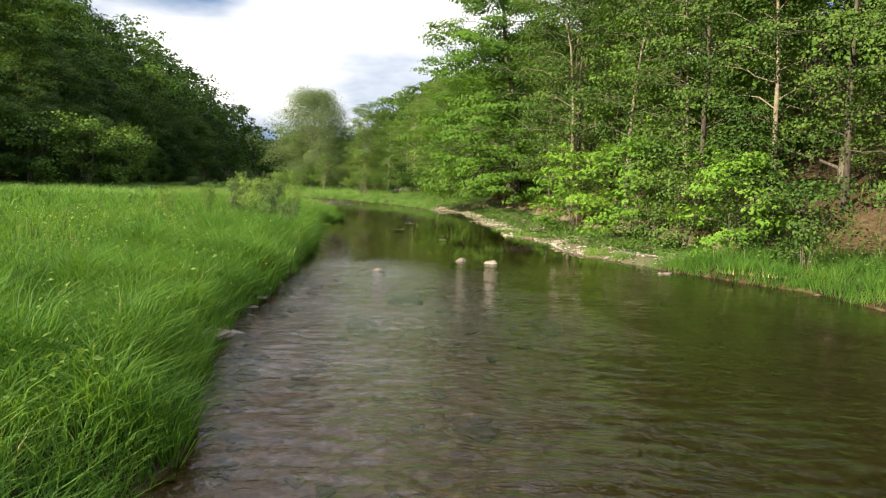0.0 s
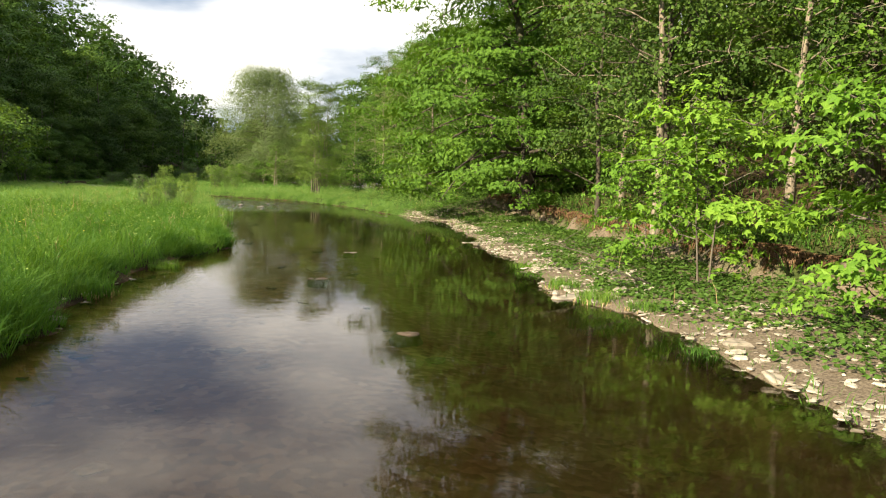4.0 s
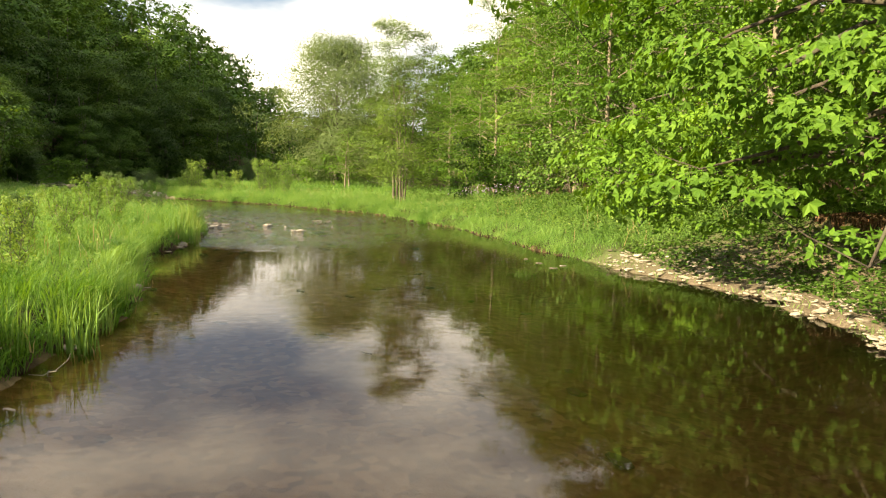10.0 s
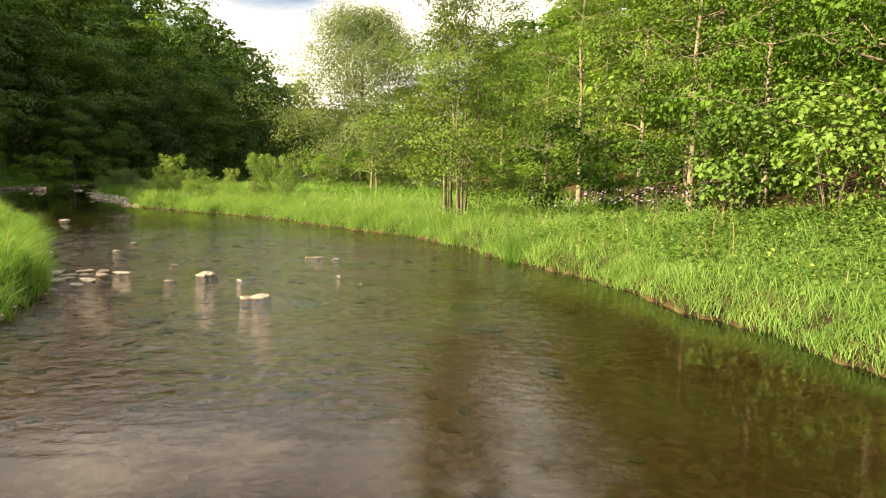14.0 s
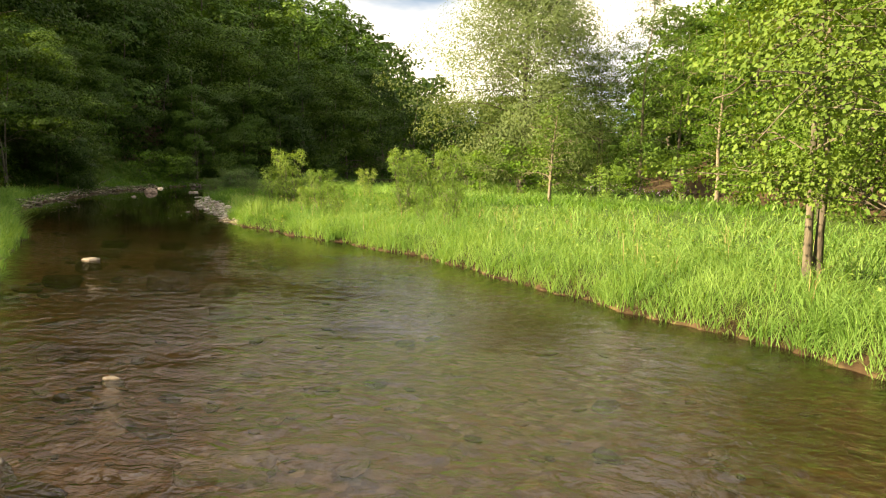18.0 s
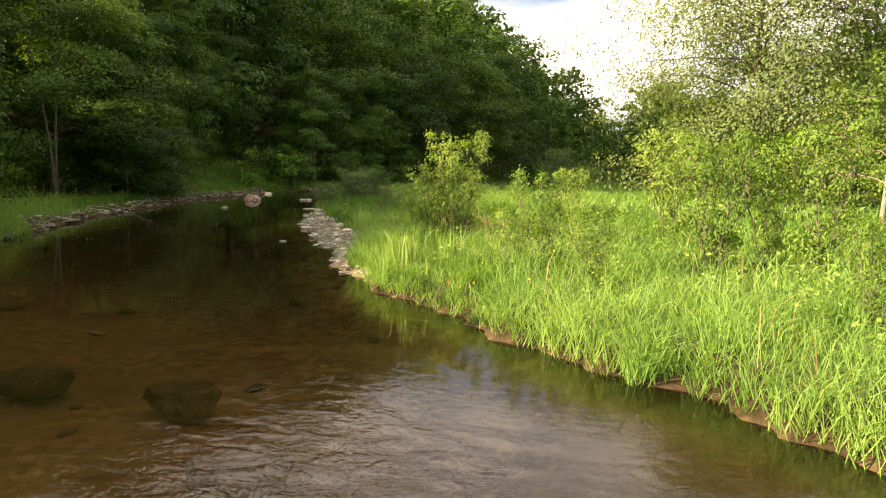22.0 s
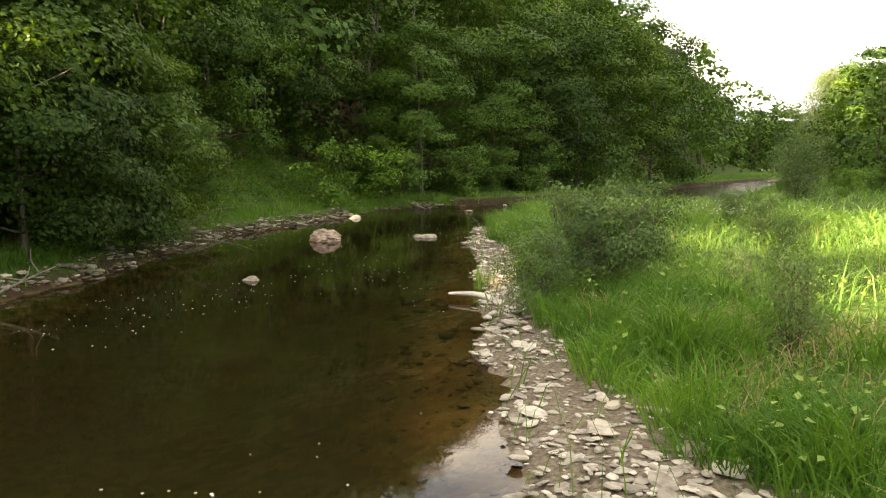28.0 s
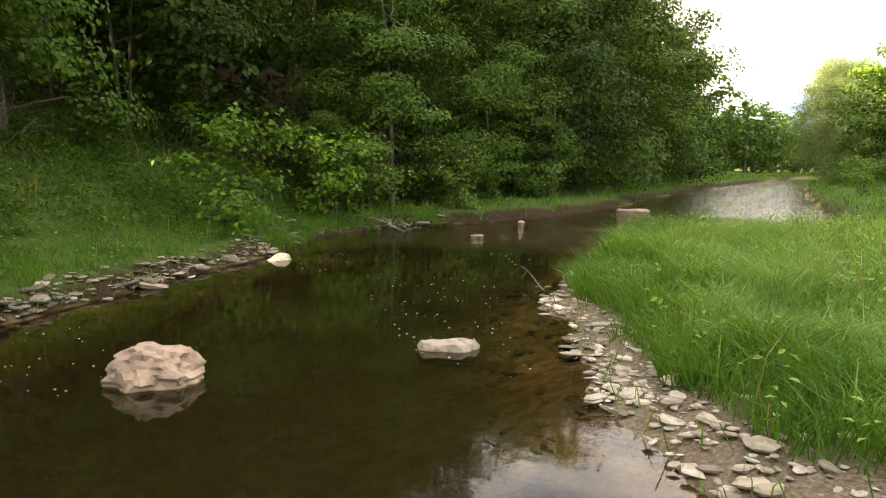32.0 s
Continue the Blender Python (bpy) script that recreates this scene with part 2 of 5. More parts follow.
MAT_GROUND, MAT_WATER = ground_material(), water_material()
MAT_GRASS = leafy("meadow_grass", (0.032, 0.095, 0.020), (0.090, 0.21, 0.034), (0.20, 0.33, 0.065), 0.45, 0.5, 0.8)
# Lighter, yellower copy of the meadow grass; sunlight is put into its colour.
MAT_SUN_TINT_GRASS = leafy("sun_tinted_grass", (0.050, 0.125, 0.034), (0.118, 0.245, 0.060), (0.245, 0.385, 0.12), 0.42, 0.5, 0.8)
MAT_REED = leafy("reed_blades", (0.10, 0.19, 0.05), (0.17, 0.30, 0.08), (0.30, 0.38, 0.14), 0.35)
MAT_STRAW = leafy("dry_stalks", (0.22, 0.15, 0.08), (0.38, 0.28, 0.16), (0.50, 0.40, 0.25), 0.2)
MAT_ROOT = leafy("dry_roots", (0.05, 0.028, 0.016), (0.11, 0.062, 0.034), (0.20, 0.125, 0.07), 0.1)
MAT_MAPLE = leafy("maple_leaves", (0.042, 0.105, 0.016), (0.082, 0.175, 0.025), (0.155, 0.285, 0.040), 0.34)
MAT_SAPLING = leafy("young_maple_leaves", (0.06, 0.145, 0.02), (0.12, 0.25, 0.033), (0.21, 0.36, 0.05), 0.38)
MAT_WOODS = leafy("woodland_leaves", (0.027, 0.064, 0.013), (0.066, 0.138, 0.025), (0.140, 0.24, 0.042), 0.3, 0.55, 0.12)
# Woodland leaves darkened: the left bank's deep shade is put into this colour.
MAT_SHADED_BANKTREE = leafy("shaded_bank_leaves", (0.018, 0.044, 0.010), (0.046, 0.096, 0.018), (0.11, 0.185, 0.034), 0.35, 0.55, 0.25)
# Darker leaves for the first stretch of woods; dim light is in the colour.
MAT_DIMMED_EDGE = leafy("dimmed_edge_leaves", (0.030, 0.068, 0.016), (0.064, 0.122, 0.025), (0.125, 0.20, 0.040), 0.28, 0.55, 0.5)
MAT_WILLOW = leafy("willow_leaves", (0.085, 0.135, 0.055), (0.130, 0.19, 0.082), (0.185, 0.25, 0.12), 0.42)
MAT_ALDER = leafy("alder_leaves", (0.05, 0.10, 0.022), (0.10, 0.172, 0.035), (0.175, 0.26, 0.056), 0.32)
MAT_BUSH = leafy("shrub_leaves", (0.060, 0.13, 0.030), (0.12, 0.22, 0.050), (0.20, 0.31, 0.08), 0.35)
MAT_SHRUB = leafy("willow_shrub_leaves", (0.08, 0.155, 0.035), (0.155, 0.26, 0.06), (0.27, 0.37, 0.11), 0.38)
MAT_GREYSHRUB = leafy("grey_willow_leaves", (0.048, 0.095, 0.034), (0.095, 0.16, 0.058), (0.165, 0.24, 0.098), 0.32)
MAT_HERB = leafy("herb_leaves", (0.042, 0.095, 0.020), (0.088, 0.17, 0.034), (0.155, 0.26, 0.058), 0.3)
MAT_BARK = barky("grey_bark", (0.035, 0.028, 0.022), (0.16, 0.135, 0.11))
MAT_DARKBARK = barky("dark_bark", (0.018, 0.014, 0.011), (0.075, 0.058, 0.044))
MAT_PALE = barky("pale_bark", (0.10, 0.080, 0.058), (0.27, 0.225, 0.17))
MAT_ALDER_BARK = barky("mottled_bark", (0.035, 0.029, 0.022), (0.165, 0.14, 0.105), 3.0)
MAT_DEAD = barky("dead_wood", (0.11, 0.095, 0.08), (0.30, 0.27, 0.23))
MAT_DRIFT = barky("bleached_wood", (0.34, 0.30, 0.24), (0.60, 0.55, 0.46))
MAT_STONE = stony("river_stone", (0.19, 0.155, 0.12), (0.34, 0.29, 0.23), (0.53, 0.47, 0.39), wet=True)
MAT_BARSTONE = stony("bar_stone", (0.20, 0.172, 0.135), (0.35, 0.31, 0.25), (0.53, 0.48, 0.405), wet=True)
# River stone darkened to grey-brown; the left bank's shade is in its colour.
MAT_BANKSTONE = stony("shade_dark_stone", (0.06, 0.05, 0.038), (0.14, 0.118, 0.09), (0.30, 0.265, 0.215))
MAT_ROCK = stony("weathered_rock", (0.15, 0.13, 0.105), (0.25, 0.22, 0.18), (0.37, 0.33, 0.275), wet=True)
MAT_WET = stony("wet_stone", (0.06, 0.042, 0.026), (0.19, 0.13, 0.08), (0.40, 0.30, 0.20))
MAT_PINK = stony("pinkish_stone", (0.24, 0.17, 0.13), (0.34, 0.25, 0.195), (0.43, 0.32, 0.255), 5.0, wet=True)


# ---- plan ----
LEFT = [(4.5, -60), (3.0, -25), (1.6, -9), (1.1, -2.5), (0.6, -0.6), (0.1, 2.3), (-0.3, 7), (-0.9, 13), (-2.0, 20), (-3.1, 24.6), (-3.0, 29), (-2.8, 31.7),
        (-4.5, 37), (-5.6, 40.5), (-6.0, 43.5), (-8.0, 47.5), (-9.6, 51.5), (-9.9, 55), (-11.6, 58.7), (-15.5, 64), (-20, 69.5), (-26.8, 76.5),
        (-33.6, 81.7), (-36.7, 85.4), (-41.6, 92), (-44, 96.4), (-46.7, 100.4), (-48.4, 103.6), (-49.0, 106.0), (-50.6, 111.2), (-52.7, 115.6), (-52.4, 117.8),
        (-51.5, 120.4), (-50.3, 124.5), (-49.8, 129), (-50, 137), (-51, 150), (-52, 192), (-50, 235), (-40, 300), (-10, 420)]
RIGHT = [(18, -60), (15, -25), (13.6, -5), (12.4, 5), (11.4, 8.8), (9.7, 11.7), (8.2, 14.5), (7.2, 17), (6.6, 22), (5.7, 24.5), (5.6, 28.8), (5.2, 31.6),
         (4.8, 36.5), (4.5, 42), (4.0, 47), (1.7, 51.2), (0.7, 53.8), (-0.5, 57), (-2.3, 61.4), (-4.5, 65.3), (-7.5, 70.3), (-10.5, 73), (-14.5, 77),
         (-18.8, 79.8), (-23.3, 82.8), (-25.5, 84.3), (-28.6, 87.6), (-31, 90.4), (-33, 92.5), (-35, 95.3), (-36.8, 98), (-38.8, 101.7), (-41.5, 105.6),
         (-43.3, 109.2), (-44.2, 114), (-44.2, 117.5), (-43.4, 120.6), (-40.8, 123.5), (-40.2, 130), (-41, 138), (-43, 160), (-45, 192), (-42, 235), (-31, 300), (0, 420)]
HILL_FOOT = [(-260, -120), (-170, -20), (-125, 50), (-80, 78), (-58, 84), (-46, 91), (-50.5, 103), (-52.5, 112), (-55.5, 117), (-54, 128), (-56, 145), (-58, 165), (-59, 200), (-62, 245), (-70, 300), (-120, 350), (-300, 430)]
WOOD_FOOT = [(30, -80), (19, -15), (15.5, 5), (12.5, 14), (10.5, 24), (9, 34), (8.2, 42), (7, 50), (5, 58), (3, 66), (1.5, 76), (-1, 88), (-5, 104), (-9, 116), (-15, 132), (-20, 160), (-24, 200), (-22, 250), (20, 400)]


def smooth(x):
    x = np.clip(x, 0, 1)
    return x * x * (3 - 2 * x)


def line_distance(px, py, line):
    """Distance to a polyline and the side (positive on its left as it runs)."""
    best, side = np.full(px.shape, 1e9), np.zeros(px.shape)
    for (ax, ay), (bx, by) in zip(line[:-1], line[1:]):
        dx, dy = bx - ax, by - ay
        k = np.clip(((px - ax) * dx + (py - ay) * dy) / (dx * dx + dy * dy), 0, 1)
        ox, oy = px - ax - k * dx, py - ay - k * dy
        d = ox * ox + oy * oy
        near = d < best
        best = np.where(near, d, best)
        side = np.where(near, np.sign(dx * oy - dy * ox), side)
    return np.sqrt(best), side


def bumps(px, py, size, seed):
    """Soft pseudo-noise of about -1 to 1 from a few crossed waves."""
    rng = np.random.RandomState(seed)
    out = np.zeros(np.shape(px))
    for k in range(7):
        a, w, ph = rng.uniform(0, 2 * np.pi), 2 * np.pi / size * rng.uniform(0.6, 1.9), rng.uniform(0, 7)
        out += np.sin((px * np.cos(a) + py * np.sin(a)) * w + ph)
    return out / 4.0


def lay(px, py):
    """Plan of the valley: signed distance to the water (positive on land), which bank, height, and cover."""
    px, py = np.asarray(px, float), np.asarray(py, float)
    dl, sl = line_distance(px, py, LEFT)
    dr, sr = line_distance(px, py, RIGHT)
    left, right = sl > 0, sr < 0
    on_right = right | (~left & (dr < dl))
    wob = (0.22 + 0.26 * left * smooth((py - 16) / 5) * smooth((62 - py) / 6)) * bumps(px, py, 2.6, 3) + 0.10 * bumps(px, py, 0.9, 4)
    d = np.where(left, dl, np.where(right, dr, -np.minimum(dl, dr))) + wob * np.exp(-np.minimum(dl, dr) / 4)
    d = d - 0.2 * on_right * smooth((py - 84) / 3) * smooth((109 - py) / 3)
    hs, hside = line_distance(px, py, HILL_FOOT)
    hs = np.where(hside > 0, hs, -hs)
    ws, wside = line_distance(px, py, WOOD_FOOT)
    ws = np.where(wside < 0, ws, -ws)
    beach = on_right * smooth((py - 11) / 5) * smooth((54 - py) / 5)
    bar = on_right * smooth((py - 83.2) / 2) * smooth((114 - py) / 5) * (0.7 + 0.3 * bumps(px, py, 9, 8))
    shelf = ~on_right * smooth((py - 84) / 5) * smooth((113 - py) / 4)
    riff = smooth((py - 52) / 5) * smooth((72 - py) / 6) * smooth((-px - 2) / 6) + 0.8 * smooth((14 - py) / 9) * (0.2 + 0.8 * smooth((8.5 - px) / 5)) + 0.22 * smooth((py - 68) / 4) * smooth((80 - py) / 5) + 0.3 * smooth((py - 118) / 5) + 0.5 * smooth((py - 114) / 3) * smooth((124 - py) / 3)
    riff = np.clip(riff, 0, 1)
    bed = -np.minimum(0.28 * np.maximum(-d, 0) ** 0.8, 0.34 - 0.18 * riff + 0.6 * smooth((py - 88) / 8) * smooth((116 - py) / 6) * smooth((-d - 0.6) / 2.5) + 0.04 * bumps(px, py, 6, 11))
    side = dl / (dl + dr + 1e-6)
    bed = bed * (1 + smooth((py - 12) / 6) * smooth((54 - py) / 6) * (-0.45 + 1.2 * smooth((side - 0.35) / 0.5)))
    bed = np.minimum(bed - 0.01, -0.02) + 0.025 * bumps(px, py, 1.3, 12) * smooth(-d / 2)
    steep = 0.05 + 0.33 * smooth(d / 0.7) + 0.10 * smooth((d - 1) / 6)
    gentle = 0.025 + 0.10 * np.minimum(d, 3.2) + 0.06 * bumps(px, py, 2.2, 14) * smooth(d / 2)
    cliff = smooth((d - 3.8 - 0.35 * bumps(px, py, 3.0, 15)) / 0.35)
    beach_z = gentle + beach * (0.62 * cliff + 0.75 * smooth((d - 4.2) / 3.5))
    low = np.clip(beach + bar * (d < 6) + 0.45 * shelf, 0, 1)
    land = steep * (1 - low) + (beach_z * low) + 0.06 * bumps(px, py, 4.5, 16) * smooth(d / 2) + 0.10 * bumps(px, py, 17, 17) * smooth((d - 2) / 8)
    land = land + left * smooth((py - 97) / 4) * smooth((120 - py) / 4) * 1.35 * smooth((d - 0.5) / 4.5)
    land = land + right * smooth((py - 47) / 5) * smooth((70 - py) / 8) * 0.85 * smooth((d - 0.6) / 4.5)
    z = np.where(d > 0, np.maximum(land, 0.02), bed)
    ridge = (38 + 28 * smooth((py - 110) / 60)) * smooth((350 - py) / 120) + 2
    z = z + np.where(hs > 0, ridge * smooth(hs / (ridge * 1.35 + 6)) ** 0.9, 0) + np.where(ws > 0, 24 * smooth(ws / 55), 0) + 22 * smooth((py - 480) / 300)
    return dict(d=d, z=z, left=left, right=right, hill=hs, wood=ws, beach=beach * (d < 3.9), cliff=beach * cliff * smooth((4.7 - d) / 0.3), bar=bar, shelf=shelf, riff=riff)


def bar_width(x, y):
    return np.interp(y, [82, 86, 89, 92, 97, 103, 108, 114], [0.0, 0.4, 1.0, 0.95, 0.65, 0.75, 0.4, 0.2]) + 0.2 * bumps(x, y, 3.2, 31)


def height_at(x, y):
    return float(lay(np.array([x]), np.array([y]))["z"][0])


# ---- mesh helpers ----
def link_mesh(name, verts, faces, mat, parent=None, smooth_faces=False):
    """One mesh object from numpy vertices and equal-length faces."""
    me = bpy.data.meshes.new(name)
    verts, faces = np.ascontiguousarray(verts, np.float32), np.ascontiguousarray(faces, np.int32)
    k = faces.shape[1]
    me.vertices.add(len(verts))
    me.vertices.foreach_set("co", verts.ravel())
    me.loops.add(faces.size)
    me.loops.foreach_set("vertex_index", faces.ravel())
    me.polygons.add(len(faces))
    me.polygons.foreach_set("loop_start", np.arange(0, faces.size, k, dtype=np.int32))
    me.polygons.foreach_set("use_smooth", np.full(len(faces), smooth_faces))
    me.update(calc_edges=True)
    me.materials.append(mat)
    ob = new(name, me)
    if parent is not None:
        ob.parent = parent
    return ob


def tube(points, radii, sides=7):
    """Vertices and quads of a tapered, bent tube."""
    pts, n = np.asarray(points, float), len(points)
    way = np.gradient(pts, axis=0)
    way /= np.linalg.norm(way, axis=1)[:, None] + 1e-9
    ref = np.where(np.abs(way[:, 2:3]) > 0.9, [[1.0, 0, 0]], [[0, 0, 1.0]])
    a = np.cross(way, ref)
    a /= np.linalg.norm(a, axis=1)[:, None] + 1e-9
    b = np.cross(way, a)
    ang = np.arange(sides) * 2 * np.pi / sides
    ring = a[:, None] * np.cos(ang)[None, :, None] + b[:, None] * np.sin(ang)[None, :, None]
    v = (pts[:, None] + ring * np.asarray(radii)[:, None, None]).reshape(-1, 3)
    i, j = np.meshgrid(np.arange(n - 1), np.arange(sides), indexing="ij")
    q = np.stack([i * sides + j, i * sides + (j + 1) % sides, (i + 1) * sides + (j + 1) % sides, (i + 1) * sides + j], -1).reshape(-1, 4)
    return v, q


def joined(pieces):
    vs, fs, off = [], [], 0
    for v, f in pieces:
        vs.append(v)
        fs.append(f + off)
        off += len(v)
    return np.concatenate(vs), np.concatenate(fs)


def leaves(centres, size, rng, droop=0.35, narrow=0.45, flat=0.6):
    """One folded, pointed leaf at each centre: a diamond of two triangles."""
    n = len(centres)
    head = rng.uniform(0, 2 * np.pi, n)
    tilt = rng.normal(-droop, 0.35, n)
    out = np.stack([np.cos(head) * np.cos(tilt), np.sin(head) * np.cos(tilt), np.sin(tilt)], 1)
    up = np.stack([rng.normal(0, 1 - flat, n), rng.normal(0, 1 - flat, n), np.ones(n)], 1)
    across = np.cross(out, up)
    across /= np.linalg.norm(across, axis=1)[:, None] + 1e-9
    s = size * rng.uniform(0.7, 1.3, n)[:, None]
    tip, mid = centres + out * s, centres + out * s * 0.45
    w = across * s * narrow
    fold = np.cross(across, out) * s * 0.12
    v = np.stack([centres, mid + w + fold, tip, mid - w + fold], 1).reshape(-1, 3)
    k = np.arange(n)[:, None] * 4
    return v, np.concatenate([k + [0, 1, 2], k + [0, 2, 3]])


def sprays(tips, radii, middle, n, size, rng, hang=0.35, narrow=0.45, tier=0.55, lobes=1, up=0.5):
    """Leaves on the outer skin of leafy clumps, each facing out and up from its clump; lobed leaves are fans of blades."""
    k = rng.choice(len(tips), n, p=radii ** 2 / np.sum(radii ** 2))
    u = rng.normal(0, 1, (n, 3))
    u /= np.linalg.norm(u, axis=1)[:, None] + 1e-9
    u[:, 2] = np.where((u[:, 2] < 0) & (rng.uniform(0, 1, n) < 0.6), -u[:, 2], u[:, 2])
    deep = np.where(rng.uniform(0, 1, n) < 0.3, rng.uniform(0.2, 0.8, n), rng.uniform(0.78, 1.1, n))
    c = tips[k] + u * (radii[k] * deep)[:, None] * (1, 1, tier)
    out = (tips[k] - middle) * (1, 1, 0.4)
    out /= np.linalg.norm(out, axis=1)[:, None] + 1e-9
    nrm = u * 0.8 + out * 0.55 + rng.normal(0, 0.34, (n, 3)) + (0, 0, up)
    nrm /= np.linalg.norm(nrm, axis=1)[:, None] + 1e-9
    way = rng.normal(0, 0.6, (n, 3)) + out * 0.4 - (0, 0, hang)
    way -= nrm * np.sum(way * nrm, axis=1)[:, None]
    way /= np.linalg.norm(way, axis=1)[:, None] + 1e-9
    s = size * rng.uniform(0.7, 1.3, n)
    ok = c[:, 2] > 0.12
    c, nrm, way, s = c[ok], nrm[ok], way[ok], s[ok][:, None]
    across = np.cross(nrm, way)
    vs = []
    for a in np.linspace(-0.95, 0.95, lobes) if lobes > 1 else (0.0,):
        w, x = way * math.cos(a) + across * math.sin(a), across * math.cos(a) - way * math.sin(a)
        mid, fold = c + w * s * 0.45, nrm * s * 0.1
        vs.append(np.stack([c, mid + x * s * narrow + fold, c + w * s, mid - x * s * narrow + fold], 1))
    v = np.concatenate(vs).reshape(-1, 3)
    q = np.arange(len(v) // 4)[:, None] * 4
    return v, np.concatenate([q + [0, 1, 2], q + [0, 2, 3]])


def make_tree(name, seed, tall, base, wide, n_leaf, leaf, leaf_mat, bark, trunk_r=0.18, stems=1, clump=0.9, sag=0.0, label="", category="tree", lean=0.0, point=0.0, hollow=0.55, limbs=14, hang=0.35, narrow=0.45, twigs=2, fan=0.12, lift=1.0, tier=0.55, lobes=1, low=0.85):
    """A tree at the origin: trunk with limbs, and a crown of leaf clumps at the ends of the limbs."""
    rng = np.random.RandomState(seed)
    root = new(name)
    tagged(root, label, category)
    wood, tips = [], []
    for s in range(stems):
        ang = rng.uniform(0, 2 * np.pi) if stems == 1 else s * 2 * np.pi / stems + rng.uniform(-0.4, 0.4)
        spread = 0.0 if stems == 1 else fan * tall * rng.uniform(0.5, 1.1)
        h = tall * rng.uniform(0.86, 0.96)
        ks = np.linspace(0, 1, 8)
        off = spread * ks ** 1.2 + (0.0 if stems == 1 else 0.09)
        px = np.cos(ang) * off + lean * ks ** 1.5 + np.cumsum(rng.normal(0, 0.012 * tall, 8)) * ks
        py = np.sin(ang) * off + np.cumsum(rng.normal(0, 0.012 * tall, 8)) * ks
        stem = np.stack([px, py, ks * h - 0.15], 1)
        rad = trunk_r * (1 - 0.88 * ks) * (1 if stems == 1 else 0.6)
        rad[0] *= 1.35
        wood.append(tube(stem, rad, 8))
        for b in range(limbs // stems):
            t = base / tall + (1 - base / tall) * ((b + rng.uniform(0, 1)) / (limbs // stems)) ** low
            t = min(t, 0.97)
            root_p = np.array([np.interp(t, ks, stem[:, i]) for i in range(3)])
            a = b * 2.4 + rng.uniform(-0.5, 0.5)
            rel = (t - base / tall) / (1 - base / tall)
            reach = wide * (np.sqrt(max(0.05, 1 - (2 * max(rel, 0) - 0.75) ** 2 * 0.6)) * (1 - point * max(rel, 0))) * rng.uniform(0.75, 1.1)
            rise = reach * rng.uniform(0.1, 0.45) * (0.4 + rel) * lift - sag * reach
            k2 = np.linspace(0, 1, 5)
            limb = root_p + np.stack([np.cos(a) * reach * k2, np.sin(a) * reach * k2, rise * k2 + 0.12 * reach * np.sin(k2 * np.pi) - 0.25 * sag * reach * k2 ** 2], 1)
            limb[1:-1] += rng.normal(0, 0.04 * reach, (3, 3))
            wood.append(tube(limb, max(0.013, np.interp(t, ks, rad) * 0.36) * (1 - 0.85 * k2), 5 if twigs else 3))
            for q in (0.35, 0.6, 0.8, 1.0):
                spot = np.array([np.interp(q, k2, limb[:, i]) for i in range(3)])
                for w in range(2):
                    tw = spot + rng.normal(0, 0.16 * reach, 3) * (1, 1, 0.7)
                    if q > hollow - 0.3:
                        tips.append(tw)
                    if w < twigs and tw[2] > 0.3:
                        wood.append(tube(np.stack([spot, (spot + tw) / 2 + rng.normal(0, 0.03 * reach, 3), tw]), [0.012, 0.009, 0.004], 3))
        tips.append(stem[-1])
        tips.append(stem[-1] + (0, 0, 0.03 * tall))
    v, f = joined(wood)
    link_mesh("trunk", v, f, bark, root, True)
    tips = np.array(tips)
    middle = np.array([tips[:, 0].mean(), tips[:, 1].mean(), base + 0.35 * (tall - base)])
    size = clump * rng.uniform(0.55, 1.25, len(tips))
    size[-2:] *= 0.5
    v, f = sprays(tips, size, middle, n_leaf, leaf, rng, hang, narrow, tier, lobes)
    link_mesh("crown", v, f, leaf_mat, root)
    return root


def put(ob, x, y, s=1.0, turn=0.0, sz=None, sink=0.08):
    m = Matrix.Translation((x, y, height_at(x, y) - sink)) @ Matrix.Rotation(turn, 4, "Z") @ Matrix.Diagonal((s, s, sz or s, 1))
    return copy_thing(ob, m)


def drop_master(ob):
    for o in (*ob.children_recursive, ob):
        bpy.data.objects.remove(o)


# ---- ground and water ----
def axis_steps(lo, hi, step, far, grow=1.35):
    mid = list(np.arange(lo, hi + step / 2, step))
    a, s = lo, step
    left = []
    while a > -far:
        s *= grow
        a -= s
        left.append(a)
    b, s = mid[-1], step
    right = []
    while b < far:
        s *= grow
        b += s
        right.append(b)
    return np.array(left[::-1] + mid + right)


def grid_mesh(xs, ys):
    gx, gy = np.meshgrid(xs, ys)
    w = len(xs)
    i, j = np.meshgrid(np.arange(len(ys) - 1), np.arange(w - 1), indexing="ij")
    f = np.stack([i * w + j, i * w + j + 1, (i + 1) * w + j + 1, (i + 1) * w + j], -1).reshape(-1, 4)
    return gx.ravel(), gy.ravel(), f


gx, gy, gf = grid_mesh(axis_steps(-58, 16, 0.3, 2200), axis_steps(-8, 124, 0.3, 2200))
plan = lay(gx, gy)
ground = link_mesh("ground", np.stack([gx, gy, plan["z"]], 1), gf, MAT_GROUND, None, True)
tagged(ground, "valley floor of soil, turf, gravel bars and muddy river bed", "ground", kind="structure")
zone = np.ones((len(gx), 4), np.float32)
low = np.clip(np.maximum(plan["beach"], np.maximum(np.minimum(1, 2.6 * plan["bar"]) * (plan["d"] < bar_width(gx, gy) + 0.25), 0)), 0, 1)
zone[:, 0] = low * (plan["d"] > -0.3)
zone[:, 1] = np.clip(np.maximum(smooth((plan["hill"] - 4) / 4), smooth((plan["wood"] + 1) / 3)), 0, 1) * (1 - 0.8 * smooth((gy - 200) / 80))
